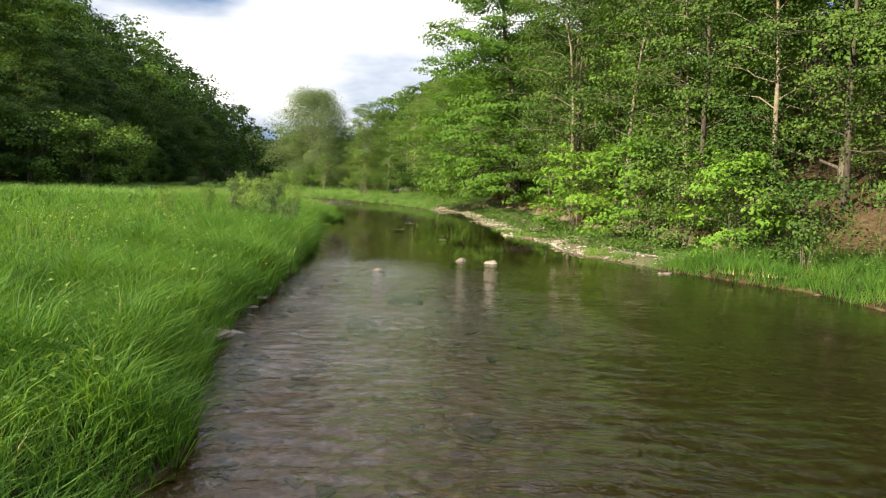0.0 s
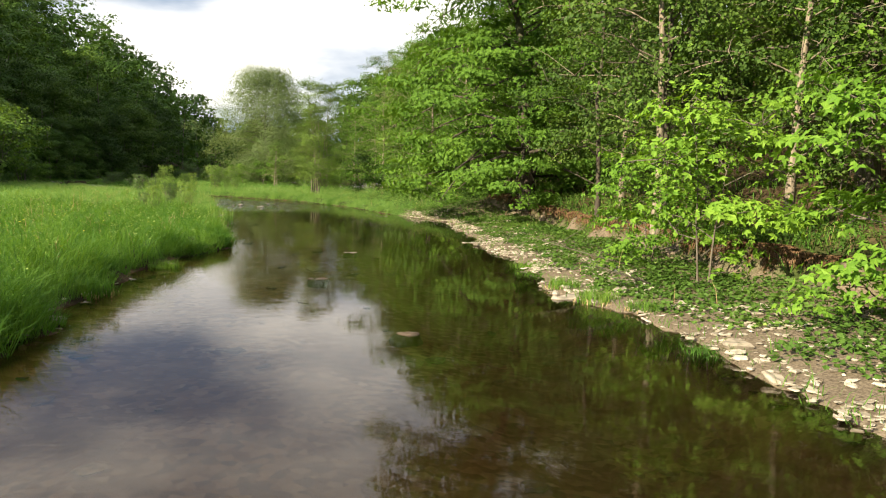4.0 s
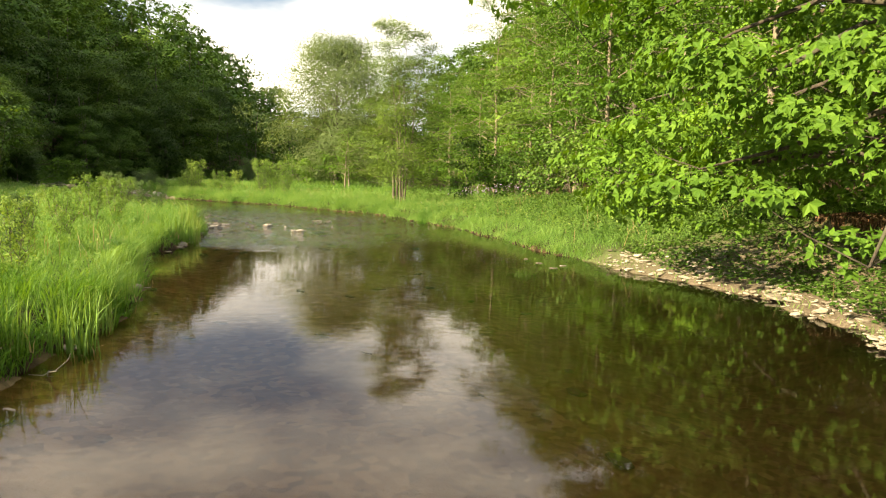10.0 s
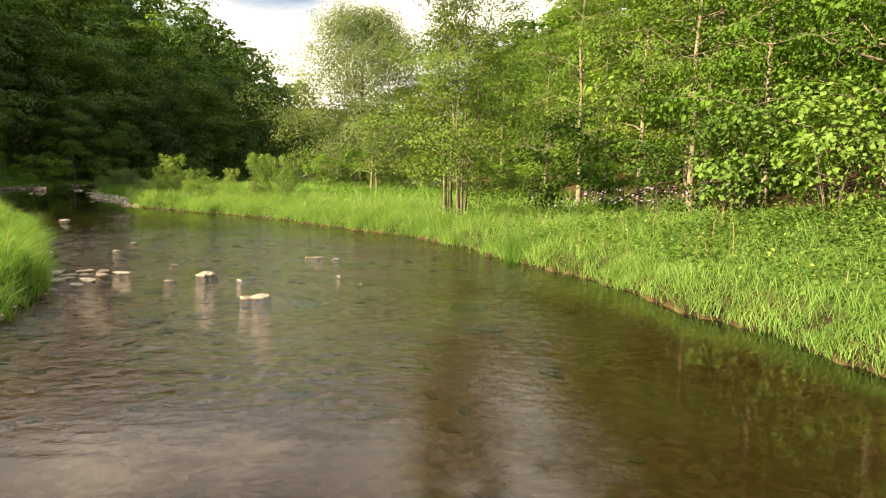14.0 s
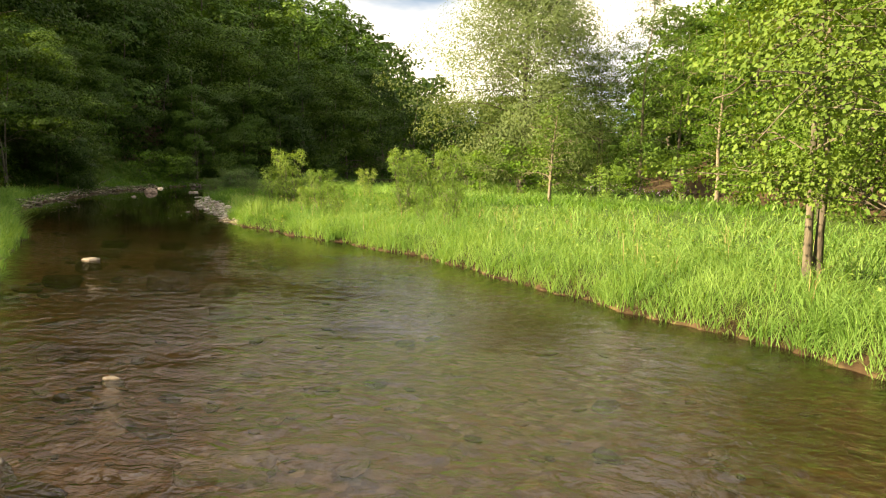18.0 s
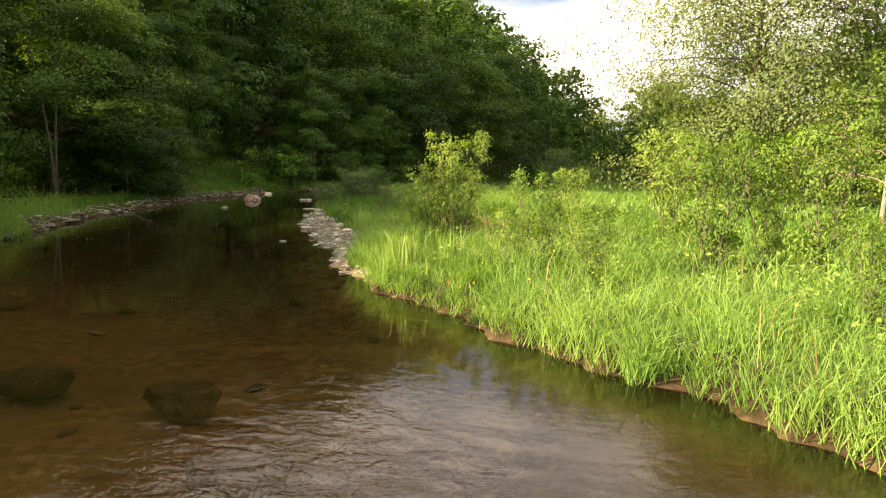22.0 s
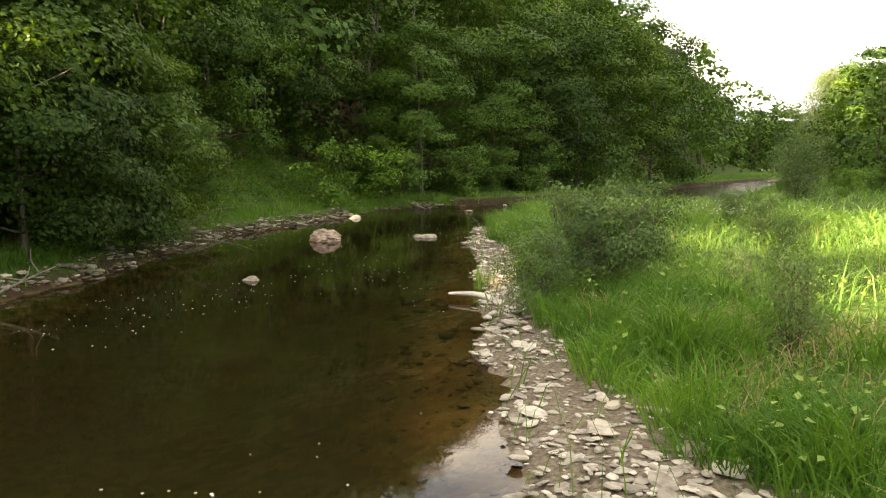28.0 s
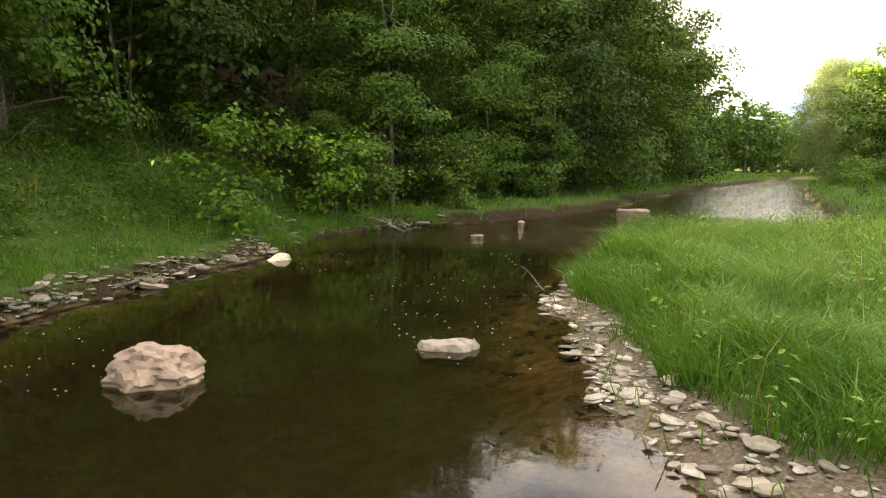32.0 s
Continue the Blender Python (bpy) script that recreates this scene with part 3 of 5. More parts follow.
zone[:, 3] = np.clip(np.maximum(plan["cliff"], 0.95 * smooth((0.55 - np.abs(plan["d"] - 0.12)) / 0.2) * (plan["beach"] < 0.2) * (plan["bar"] < 0.1)), 0, 1)
zone[:, 2] = smooth((-0.12 - plan["d"]) / 0.35)
col = ground.data.color_attributes.new("zone", "FLOAT_COLOR", "POINT")
col.data.foreach_set("color", zone.ravel())

wx, wy, wf = grid_mesh(axis_steps(-58, 18, 1.0, 120), axis_steps(-20, 150, 1.0, 380))
wp = lay(wx, wy)
water = link_mesh("water", np.stack([wx, wy, 0 * wx], 1), wf, MAT_WATER, None, True)
tagged(water, "shallow brown river water with small ripples", "river", kind="structure")
ra = water.data.attributes.new("riffle", "FLOAT", "POINT")
ra.data.foreach_set("value", np.clip(wp["riff"], 0, 1).astype(np.float32))
mu = water.data.attributes.new("murk", "FLOAT", "POINT")
mu.data.foreach_set("value", np.clip(1 - np.exp((1.3 + 3.8 * smooth((wy - 79) / 6) + 0.9 * smooth((wy - 60) / 8) * smooth((84 - wy) / 6) + 2.5 * smooth((13 - wy) / 6) * smooth((wx - 2) / 4)) * np.minimum(wp["z"], 0)), 0.04, 0.93).astype(np.float32))


# ---- trees ----
RNG = np.random.RandomState(7)


def scatter(n, x0, x1, y0, y1, keep, apart):
    """Spots in a stretch of the plan where keep(plan) holds, at least apart metres from one another."""
    c = np.stack([RNG.uniform(x0, x1, n), RNG.uniform(y0, y1, n)], 1)
    ok = keep(lay(c[:, 0], c[:, 1]), c)
    out = []
    for s in c[ok]:
        if not out or np.min(np.sum((np.array(out) - s) ** 2, 1)) > apart ** 2:
            out.append(s)
    return out


hill_kinds = [tagged(make_tree("broadleaf_tree", 20 + k, 14 + 1.6 * k, 0.8, 4.2 + 0.5 * k, 5600, 0.36, MAT_WOODS, MAT_BARK, 0.22, clump=1.7, limbs=17, hollow=0.95, twigs=0,
              label="dark green broadleaf tree on the steep wooded hillside"), group="hillside trees") for k in range(4)]
for x, y in scatter(9000, -120, -44, 70, 330, lambda p, c: (p["hill"] > np.where(c[:, 1] < 118, 15, np.where(c[:, 1] < 150, 8, 4))) & (p["hill"] < np.where(c[:, 1] > 180, 48, 36)) & (c[:, 1] < 190), 6.6):
    put(hill_kinds[RNG.randint(4)], x, y, RNG.uniform(0.9, 1.3), RNG.uniform(0, 6.28))
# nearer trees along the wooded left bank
bank_kinds = [tagged(make_tree("riverbank_tree", 40 + k, 8.5 + 1.7 * k, 0.5, 3.4 + 0.35 * k, 11000, 0.175, MAT_SHADED_BANKTREE, MAT_BARK, 0.13, stems=1 + (k % 2), clump=1.15, limbs=16, hollow=0.8,
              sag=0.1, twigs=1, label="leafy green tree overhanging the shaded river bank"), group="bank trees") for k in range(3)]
near_kinds = [tagged(make_tree("riverbank_tree", 50 + k, 7.5 + 1.9 * k, 0.5, 2.9 + 0.4 * k, 24000, 0.118, (MAT_SHADED_BANKTREE, MAT_SHADED_BANKTREE, MAT_WOODS)[k], MAT_BARK, 0.12, stems=1 + (k % 2), clump=0.95, limbs=18, hollow=0.82,
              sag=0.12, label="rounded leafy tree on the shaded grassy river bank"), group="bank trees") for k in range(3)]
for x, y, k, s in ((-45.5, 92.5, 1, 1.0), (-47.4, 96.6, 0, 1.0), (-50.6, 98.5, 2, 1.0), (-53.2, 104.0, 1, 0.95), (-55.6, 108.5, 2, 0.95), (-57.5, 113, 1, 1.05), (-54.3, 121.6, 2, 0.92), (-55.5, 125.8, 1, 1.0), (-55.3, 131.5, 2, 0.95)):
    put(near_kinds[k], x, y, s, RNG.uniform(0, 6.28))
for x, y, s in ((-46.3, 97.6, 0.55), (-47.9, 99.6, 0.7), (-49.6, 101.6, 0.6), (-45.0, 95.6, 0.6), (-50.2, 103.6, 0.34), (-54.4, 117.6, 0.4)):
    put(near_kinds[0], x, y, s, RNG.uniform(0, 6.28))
# Trees near (-52, 49) and (-66, 87) are unseen ones added for shade.
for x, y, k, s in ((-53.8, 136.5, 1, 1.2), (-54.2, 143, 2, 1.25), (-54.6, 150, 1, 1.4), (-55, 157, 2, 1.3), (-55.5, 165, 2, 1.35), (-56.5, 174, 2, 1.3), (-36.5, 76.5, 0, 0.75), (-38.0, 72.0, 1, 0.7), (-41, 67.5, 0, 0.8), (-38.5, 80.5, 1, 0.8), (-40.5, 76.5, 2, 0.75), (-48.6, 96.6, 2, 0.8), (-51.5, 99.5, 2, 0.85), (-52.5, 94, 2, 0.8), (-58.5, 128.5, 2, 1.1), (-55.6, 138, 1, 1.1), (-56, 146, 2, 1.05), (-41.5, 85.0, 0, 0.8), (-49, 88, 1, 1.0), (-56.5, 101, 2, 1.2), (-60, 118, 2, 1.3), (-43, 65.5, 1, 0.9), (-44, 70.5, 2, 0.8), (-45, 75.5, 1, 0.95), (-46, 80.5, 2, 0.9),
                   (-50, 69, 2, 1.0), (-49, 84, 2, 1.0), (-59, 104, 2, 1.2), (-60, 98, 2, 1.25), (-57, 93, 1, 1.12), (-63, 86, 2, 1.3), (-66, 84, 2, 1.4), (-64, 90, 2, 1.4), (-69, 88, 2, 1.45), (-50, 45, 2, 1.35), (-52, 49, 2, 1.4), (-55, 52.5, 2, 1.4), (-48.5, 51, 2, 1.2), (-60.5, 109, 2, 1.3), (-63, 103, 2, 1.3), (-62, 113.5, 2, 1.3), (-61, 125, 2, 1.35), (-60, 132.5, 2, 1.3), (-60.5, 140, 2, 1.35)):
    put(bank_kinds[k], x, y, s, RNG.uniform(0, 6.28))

# Unseen trees, added and sized to cast shade over the left bank and river.
for k in range(11):
    put(hill_kinds[k % 2], -53 - 6 * (k % 3) + RNG.uniform(-1, 1), 55 + 2.3 * k, (1.19, 1.09)[k % 2], RNG.uniform(0, 6.28))

# the wooded slope on the other side
for x, y in scatter(3000, -30, 60, -10, 240, lambda p, c: (p["wood"] > 5.5) & (p["wood"] < 24) & (c[:, 1] < 150), 6.2):
    put(hill_kinds[RNG.randint(4)], x, y, RNG.uniform(0.8, 1.1), RNG.uniform(0, 6.28))
wood_kinds = [tagged(make_tree("woodland_tree", 60 + k, 12.5 + 1.5 * k, 2.6, 2.7 + 0.4 * k, 16000, 0.085, (MAT_MAPLE, MAT_WOODS, MAT_ALDER)[k], (MAT_PALE, MAT_BARK, MAT_PALE)[k], 0.13, clump=0.62, limbs=34, hollow=0.5, tier=0.4,
              label="slender pale-trunked tree at the edge of the woods"), group="woodland edge trees") for k in range(3)]
edge_kinds = [tagged(make_tree("woodland_tree", 64 + k, 12.5 + 2 * k, 2.2, 3.0, 12000, 0.10, MAT_DIMMED_EDGE, (MAT_PALE, MAT_DARKBARK)[k], 0.12, clump=0.6, limbs=34, hollow=0.5, tier=0.45,
              label="slender tree with dull green leaves in the shady wood"), group="woodland edge trees") for k in range(2)]
for x, y in [(15.8, 15.5), (13.8, 25.4), (9.4, 30.1), (9.9, 31.2), (9.0, 35.3), (10.5, 38), (15.5, 12), (14.5, 18), (13, 21), (12, 33), (11.5, 27), (17, 6), (12, 42), (3.2, 64), (5.5, 61), (7, 56),
             (2.5, 70), (1.5, 75), (0.5, 81), (-1.8, 87), (-3.5, 97), (3, 84), (0, 92), (-7, 108), (-12, 117), (-9.5, 119), (-15.5, 119.5)]:
    put(edge_kinds[RNG.randint(2)] if y < 37 else wood_kinds[RNG.randint(3)], x, y, RNG.uniform(0.85, 1.1), RNG.uniform(0, 6.28))

maple = make_tree("maple_tree", 81, 17, 1.9, 7.2, 52000, 0.145, MAT_MAPLE, MAT_DARKBARK, 0.36, clump=1.1, limbs=60, hollow=0.6, sag=0.26, tier=0.3, low=1.45, lobes=3, narrow=0.26, hang=0.25,
                  label="large spreading maple with bright green leaves leaning over the river", lean=-1.2)
put(maple, 8.0, 46.3, 1.0, 0.4)
tall_maple = make_tree("maple_tree", 83, 15, 1.6, 5.2, 22000, 0.135, MAT_MAPLE, MAT_BARK, 0.25, clump=0.95, limbs=32, hollow=0.6, sag=0.08, tier=0.35,
                       label="bright green maple at the edge of the sunlit woods")
for x, y, s in ((4.8, 67.5, 0.9), (2.8, 79, 1.0), (-0.5, 100, 0.95), (8.5, 60.5, 1.0), (14.5, 29, 1.0)):
    put(tall_maple, x, y, s, RNG.uniform(0, 6.28))
sapling = make_tree("maple_sapling", 85, 3.6, 0.5, 1.7, 2200, 0.11, MAT_SAPLING, MAT_BARK, 0.04, stems=2, clump=0.42, limbs=20, tier=0.42, lobes=3, narrow=0.26, label="young maple with broad light green leaves on the bank")
for x, y, s in ((8.7, 24.6, 1.05), (10.2, 20.5, 1.1), (8.3, 27.0, 0.8), (3.0, 58.5, 0.75), (5.2, 55.0, 0.9), (4.6, 58.3, 0.9), (11.6, 13.8, 0.9)):
    put(sapling, x, y, s, RNG.uniform(0, 6.28))

willow = make_tree("willow_tree", 91, 17.2, 0.6, 6.8, 90000, 0.175, MAT_WILLOW, MAT_BARK, 0.28, clump=1.7, limbs=64, hollow=0.62, sag=0.10, hang=0.8, narrow=0.3, tier=0.85,
                   label="tall silvery green willow standing in the meadow")
put(willow, -20.6, 115.5, 1.0, 1.0)
put(willow, -41.8, 208, 0.95, 2.2)
put(willow, -36.5, 190, 0.6, 4.0)
alder = make_tree("alder_tree", 93, 10.2, 1.2, 2.9, 38000, 0.066, MAT_ALDER, MAT_ALDER_BARK, 0.075, stems=4, clump=0.62, limbs=72, hollow=0.6, point=0.55, fan=0.07, tier=0.5, low=1.15,
                  label="multi-stemmed alder with tiers of light green leaves on the grassy bank")
thin_alder = make_tree("alder_tree", 94, 8.2, 1.5, 1.7, 13000, 0.065, MAT_ALDER, MAT_ALDER_BARK, 0.13, stems=2, clump=0.55, limbs=32, hollow=0.6, point=0.5, fan=0.06,
                       label="thin alder with mottled trunk growing from tall grass")
put(thin_alder, -7.04, 74.1, 1.0, 0.3)
put(alder, -6.3, 71.75, 1.0, 0.5)
small_tree = make_tree("small_tree", 95, 6.4, 1.2, 1.9, 2600, 0.11, MAT_ALDER, MAT_PALE, 0.09, clump=0.5, limbs=22, hollow=0.4, point=0.5, label="small slender tree with thin foliage in the meadow")
put(small_tree, -15.6, 98.3, 1.0, 0.0)
put(small_tree, -16.5, 104, 0.9, 2.0)
snag = new("dead_tree")
tagged(snag, "bare grey dead tree standing among the hillside trees", "dead tree")
pieces = []
for bx, by, h in ((0, 0, 11), (0.8, 0.3, 9.5), (-0.5, 0.5, 7), (1.0, -0.8, 8)):
    ks = np.linspace(0, 1, 7)
    pieces.append(tube(np.stack([bx * (0.2 + 1.5 * ks) + 0.1 * np.sin(ks * 9), by * (0.2 + 1.6 * ks), ks * h], 1), 0.085 * (1 - 0.9 * ks), 6))
    for q in range(4):
        t0 = 0.45 + 0.13 * q
        p0 = np.array([bx * (0.2 + 1.5 * t0), by * (0.2 + 1.6 * t0), t0 * h])
        p1 = p0 + RNG.normal(0, 0.8, 3) * (1, 1, 0) + (0, 0, 1.3)
        pieces.append(tube(np.stack([p0, (p0 + p1) / 2 + 0.05, p1]), [0.035, 0.025, 0.008], 5))
v, f = joined(pieces)
link_mesh("trunk", v, f, MAT_DEAD, snag, True)
snag.matrix_basis = Matrix.Translation((-56.6, 124.0, height_at(-56.6, 124.0) + 2.0 - 2.1))

# ---- bushes ----
bush_kinds = [tagged(make_tree("leafy_bush", 100 + k, 2.6 + 0.4 * k, 0.1, 1.15 + 0.12 * k, 1600, 0.135, (MAT_BUSH, MAT_MAPLE, MAT_WOODS)[k], MAT_BARK, 0.03, stems=5, clump=0.38, limbs=25, hollow=0.6, fan=0.25, lift=2.0,
              twigs=0, label="leafy green bush at the foot of the woods"), group="woodland bushes") for k in range(3)]
edge_bush = tagged(make_tree("leafy_bush", 104, 2.7, 0.1, 1.2, 2400, 0.10, MAT_DIMMED_EDGE, MAT_BARK, 0.03, stems=5, clump=0.36, limbs=25, hollow=0.6, fan=0.25, lift=2.0, twigs=0, label="dull green bush at the foot of the shady wood"), group="woodland bushes")
wood_bush = [(2.0, 63.6), (3.0, 61.0), (4.4, 57.6), (5.6, 55.0), (6.6, 52.6), (1.0, 66.9), (4.2, 63.0), (1.2, 66.5), (-0.2, 71), (-1.6, 75.2), (-3.2, 78), (-1, 84), (-4, 92), (-6.5, 101),
             (-9, 108.5), (-13.8, 110), (-12, 113.5), (10.6, 18.6), (10.9, 16), (12.2, 14), (12, 10), (13.5, 5), (14.8, 0), (6.2, 52), (11.5, 20), (13, 16.5),
             (-44.5, 88.6), (-43.2, 86), (-53, 116.5), (-53.5, 119), (-52.6, 123.5), (-53, 134), (-53.5, 141), (-52, 111.5), (-47.8, 93.5), (-49.2, 100.5), (-47, 89), (-58, 110), (-21.8, 108.2), (-23.4, 111), (-19.6, 110)]
for x, y in wood_bush:
    put(edge_bush if x > 5 and y < 36 else bush_kinds[RNG.randint(3)], x, y, RNG.uniform(0.75, 1.2), RNG.uniform(0, 6.28))
for x, y in scatter(500, -60, 20, -5, 140, lambda p, c: ((p["wood"] > np.where((c[:, 1] > 20) & (c[:, 1] < 52), 2.5, 0.3)) & (p["wood"] < 7)) | ((p["hill"] > 5) & (p["hill"] < 12) & (c[:, 1] > 88)), 2.5):
    put(edge_bush if x > 5 and y < 36 else bush_kinds[RNG.randint(3)], x, y, RNG.uniform(0.6, 1.1), RNG.uniform(0, 6.28))
for x, y, s in ((-33.5, 72.5, 1.9), (-35.5, 69.0, 2.1), (-37.0, 74.0, 2.0), (-35.0, 79.2, 1.7), (-39.5, 66.0, 2.2)):
    put(bush_kinds[2], x, y, s, RNG.uniform(0, 6.28))
shrub_kinds = [tagged(make_tree("willow_shrub", 110 + k, 1.75 + 0.3 * k, 0.15, 0.42 + 0.06 * k, 3000, 0.07, (MAT_GREYSHRUB, MAT_SHRUB)[k], MAT_BARK, 0.016, stems=7, clump=0.16, limbs=49, hollow=0.5, narrow=0.24, hang=-0.6, point=0.6, twigs=0, fan=0.3, lift=4.0,
               label="upright willow shrub with narrow leaves in the tall grass"), group="meadow shrubs") for k in range(2)]
grey_shrub = tagged(make_tree("willow_shrub", 115, 1.75, 0.1, 0.85, 4600, 0.062, MAT_GREYSHRUB, MAT_BARK, 0.018, stems=9, clump=0.27, limbs=54, hollow=0.5, narrow=0.26, hang=-0.5, point=0.45, twigs=0, fan=0.28, lift=2.5,
                    label="broad grey-green willow shrub on the grassy river bank"), group="meadow shrubs")
for x, y, s in ((-8.2, 40.6, 0.7), (-7.9, 43.8, 0.75), (-9.6, 46.2, 0.8), (-10.6, 49.2, 0.75), (-11.8, 52.3, 0.85), (-9.2, 42.0, 0.6), (-12.4, 54.6, 0.8), (-4.5, 20.3, 1.0), (-1.9, 15, 0.8), (-5.6, 22, 1.05), (-3.3, 18.2, 1.05), (-7.5, 24, 0.8), (-6.8, 17.5, 0.7), (-19, 86.2, 1.3), (-17.3, 86.5, 1.35), (-18.2, 87.4, 1.2), (-20.5, 90.5, 1.4), (-21.5, 84.4, 0.95), (-20.3, 83.1, 0.7), (-21.7, 83.5, 0.6),
                (-25.1, 87.3, 1.0), (-24.6, 87.5, 1.35), (-15.4, 80.4, 0.8), (-16.8, 82, 0.7), (-26.8, 89.6, 0.7), (-35.5, 99.4, 1.0), (-35.9, 100.5, 0.8), (-34.8, 98.7, 0.9), (-34.9, 100.3, 1.0), (-35.2, 97.2, 0.65), (-35.3, 101.4, 0.6), (-33.0, 99.0, 0.5),
                (-32.0, 96.5, 0.6), (-29.5, 95.5, 0.6), (-26.3, 91.2, 0.7), (-17, 63.6, 0.9), (-15.2, 61.5, 0.85), (-18.5, 65, 1.0), (-13.6, 59.5, 0.6), (-36.5, 131, 1.9), (-37.5, 135, 1.7), (-35.5, 110, 0.6), (-34, 106, 0.7), (-14.5, 57.5, 0.7), (-30, 100, 0.8), (-24, 94, 0.9), (-33, 103, 0.6)):
    put(grey_shrub if x < -30 and y > 95 else shrub_kinds[RNG.randint(2) if y < 70 else 1], x, y, s * (0.95 if x < -34 else 0.74), RNG.uniform(0, 6.28), s * (1.05 if x < -30 and y > 95 else 1.0))
for k in range(9):
    y = 45 + 5.2 * k
    put(hill_kinds[RNG.randint(4)], -88 + 0.8 * (y - 45) + RNG.uniform(-4, 4), y, RNG.uniform(0.3, 0.5), RNG.uniform(0, 6.28))
for x, y, t in ((-46, 268, 1.2), (-38, 255, 0.8), (-33, 235, 0.7), (-30, 205, 0.75), (-29, 178, 0.65), (-27, 160, 0.6), (-24, 148, 0.7), (-52, 300, 0.8), (-40, 320, 0.9), (-20, 300, 1.0), (-64, 320, 0.8), (-8, 270, 1.0), (-30, 330, 0.8), (-5, 310, 1.0), (-17, 138, 0.6), (-33, 158, 0.7), (-36, 172, 0.8), (-31, 147, 0.6), (-38.5, 190, 0.85), (-40, 213, 1.0), (-34, 166, 0.75), (-27, 140, 0.55)):
    put(hill_kinds[RNG.randint(4)], x, y, t, RNG.uniform(0, 6.28))

# woods far up the valley, too far to tell one tree from the next
far_spots = scatter(9000, -125, 20, 150, 400, lambda p, c: ((p["hill"] > 4) & (p["hill"] < 48) & (c[:, 1] > 190)) | ((p["wood"] > 7) & (p["wood"] < 24) & (c[:, 1] > 150))
                    | ((p["hill"] < 0) & (p["d"] > 5) & (((c[:, 1] > 290) & p["left"]) | ((c[:, 0] > -34 - 0.03 * (c[:, 1] - 128)) & p["right"])) & (p["wood"] < 8)), 6.6)
far_crowns, far_trunks = [], []
for x, y in far_spots:
    kind = hill_kinds[RNG.randint(4)]
    scale, turn = RNG.uniform(0.9, 1.25) if x < -58 or x > -15 else RNG.uniform(0.5, 0.8), RNG.uniform(0, 6.28)
    for piece in kind.children:
        me = piece.data
        co = np.empty(len(me.vertices) * 3, np.float32)
        me.vertices.foreach_get("co", co)
        vi = np.empty(len(me.loops), np.int32)
        me.loops.foreach_get("vertex_index", vi)
        co = co.reshape(-1, 3) * scale
        co = np.stack([co[:, 0] * math.cos(turn) - co[:, 1] * math.sin(turn) + x, co[:, 0] * math.sin(turn) + co[:, 1] * math.cos(turn) + y, co[:, 2] + height_at(x, y) - 0.1], 1)
        if "crown" in piece.name:
            keep = RNG.uniform(0, 1, len(co) // 4) < 0.085
            mid = co.reshape(-1, 4, 3).mean(1, keepdims=True)
            q = (mid + (co.reshape(-1, 4, 3) - mid) * 2.5)[keep].reshape(-1, 3)
            k = np.arange(len(q) // 4)[:, None] * 4
            far_crowns.append((q, np.concatenate([k + [0, 1, 2], k + [0, 2, 3]])))
        else:
            far_trunks.append((co[:64], tube(np.zeros((8, 3)) + np.arange(8)[:, None], np.ones(8), 8)[1]))
far_woods = new("distant_woods")
tagged(far_woods, "green broadleaf woods closing the far end of the valley", "woods", kind="stuff")
link_mesh("crowns", *joined(far_crowns), MAT_WOODS, far_woods)
link_mesh("trunks", *joined(far_trunks), MAT_BARK, far_woods)
for x, y in scatter(260, -62, -26, 122, 200, lambda p, c: (p["d"] > 2.0) & (p["d"] < 9) & (p["right"] & (c[:, 1] > 128) | p["left"] & (p["hill"] > -1)), 3.6):
    put(bush_kinds[RNG.randint(3)], x, y, RNG.uniform(0.5, 0.9), RNG.uniform(0, 6.28))
for kind in (*hill_kinds, *bank_kinds, *wood_kinds, maple, tall_maple, sapling, willow, alder, small_tree, *bush_kinds, *shrub_kinds, grey_shrub):
    drop_master(kind)
drop_master(thin_alder)
for kind in (*near_kinds, *edge_kinds, edge_bush):
    drop_master(kind)


# ---- grass ----
def blades(pos, tall, width, rng, curl=0.9):
    """Bent, pointed blades: five vertices each."""
    n = len(pos)
    a, tw = rng.uniform(0, 2 * np.pi, n), rng.uniform(0, 2 * np.pi, n)
    way = np.stack([np.cos(a), np.sin(a), 0 * a], 1)
    side = np.stack([np.cos(tw), np.sin(tw), 0 * tw], 1) * width[:, None] * 0.5
    bend = (tall * np.abs(rng.normal(curl, 0.22, n)))[:, None]
    up = np.array([0, 0, 1.0]) * tall[:, None]
    mid = pos + up * 0.6 + way * bend * 0.3
    tip = pos + up * rng.uniform(0.8, 1.0, n)[:, None] + way * bend
    v = np.stack([pos - side, pos + side, mid + side * 0.8, mid - side * 0.8, tip], 1).reshape(-1, 3)
    k = np.arange(n)[:, None] * 5
    return v, np.concatenate([k + [0, 1, 2], k + [0, 2, 3], k + [3, 2, 4]])


def along(n, line, side, lo, hi, y0, y1, rng):
    """Random places beside a bank line, lo to hi metres from it."""
    seg = [(a, b) for a, b in zip(line[:-1], line[1:]) if b[1] > y0 and a[1] < y1]
    a, b = np.array([q[0] for q in seg], float), np.array([q[1] for q in seg], float)
    size = np.linalg.norm(b - a, axis=1)
    k = rng.choice(len(seg), n, p=size / size.sum())
    way = (b - a)[k] / size[k][:, None]
    p = a[k] + (b - a)[k] * rng.uniform(-0.1, 1.1, (n, 1)) + np.stack([-way[:, 1], way[:, 0]], 1) * side * rng.uniform(lo, hi, (n, 1))
    return p[:, 0], p[:, 1]


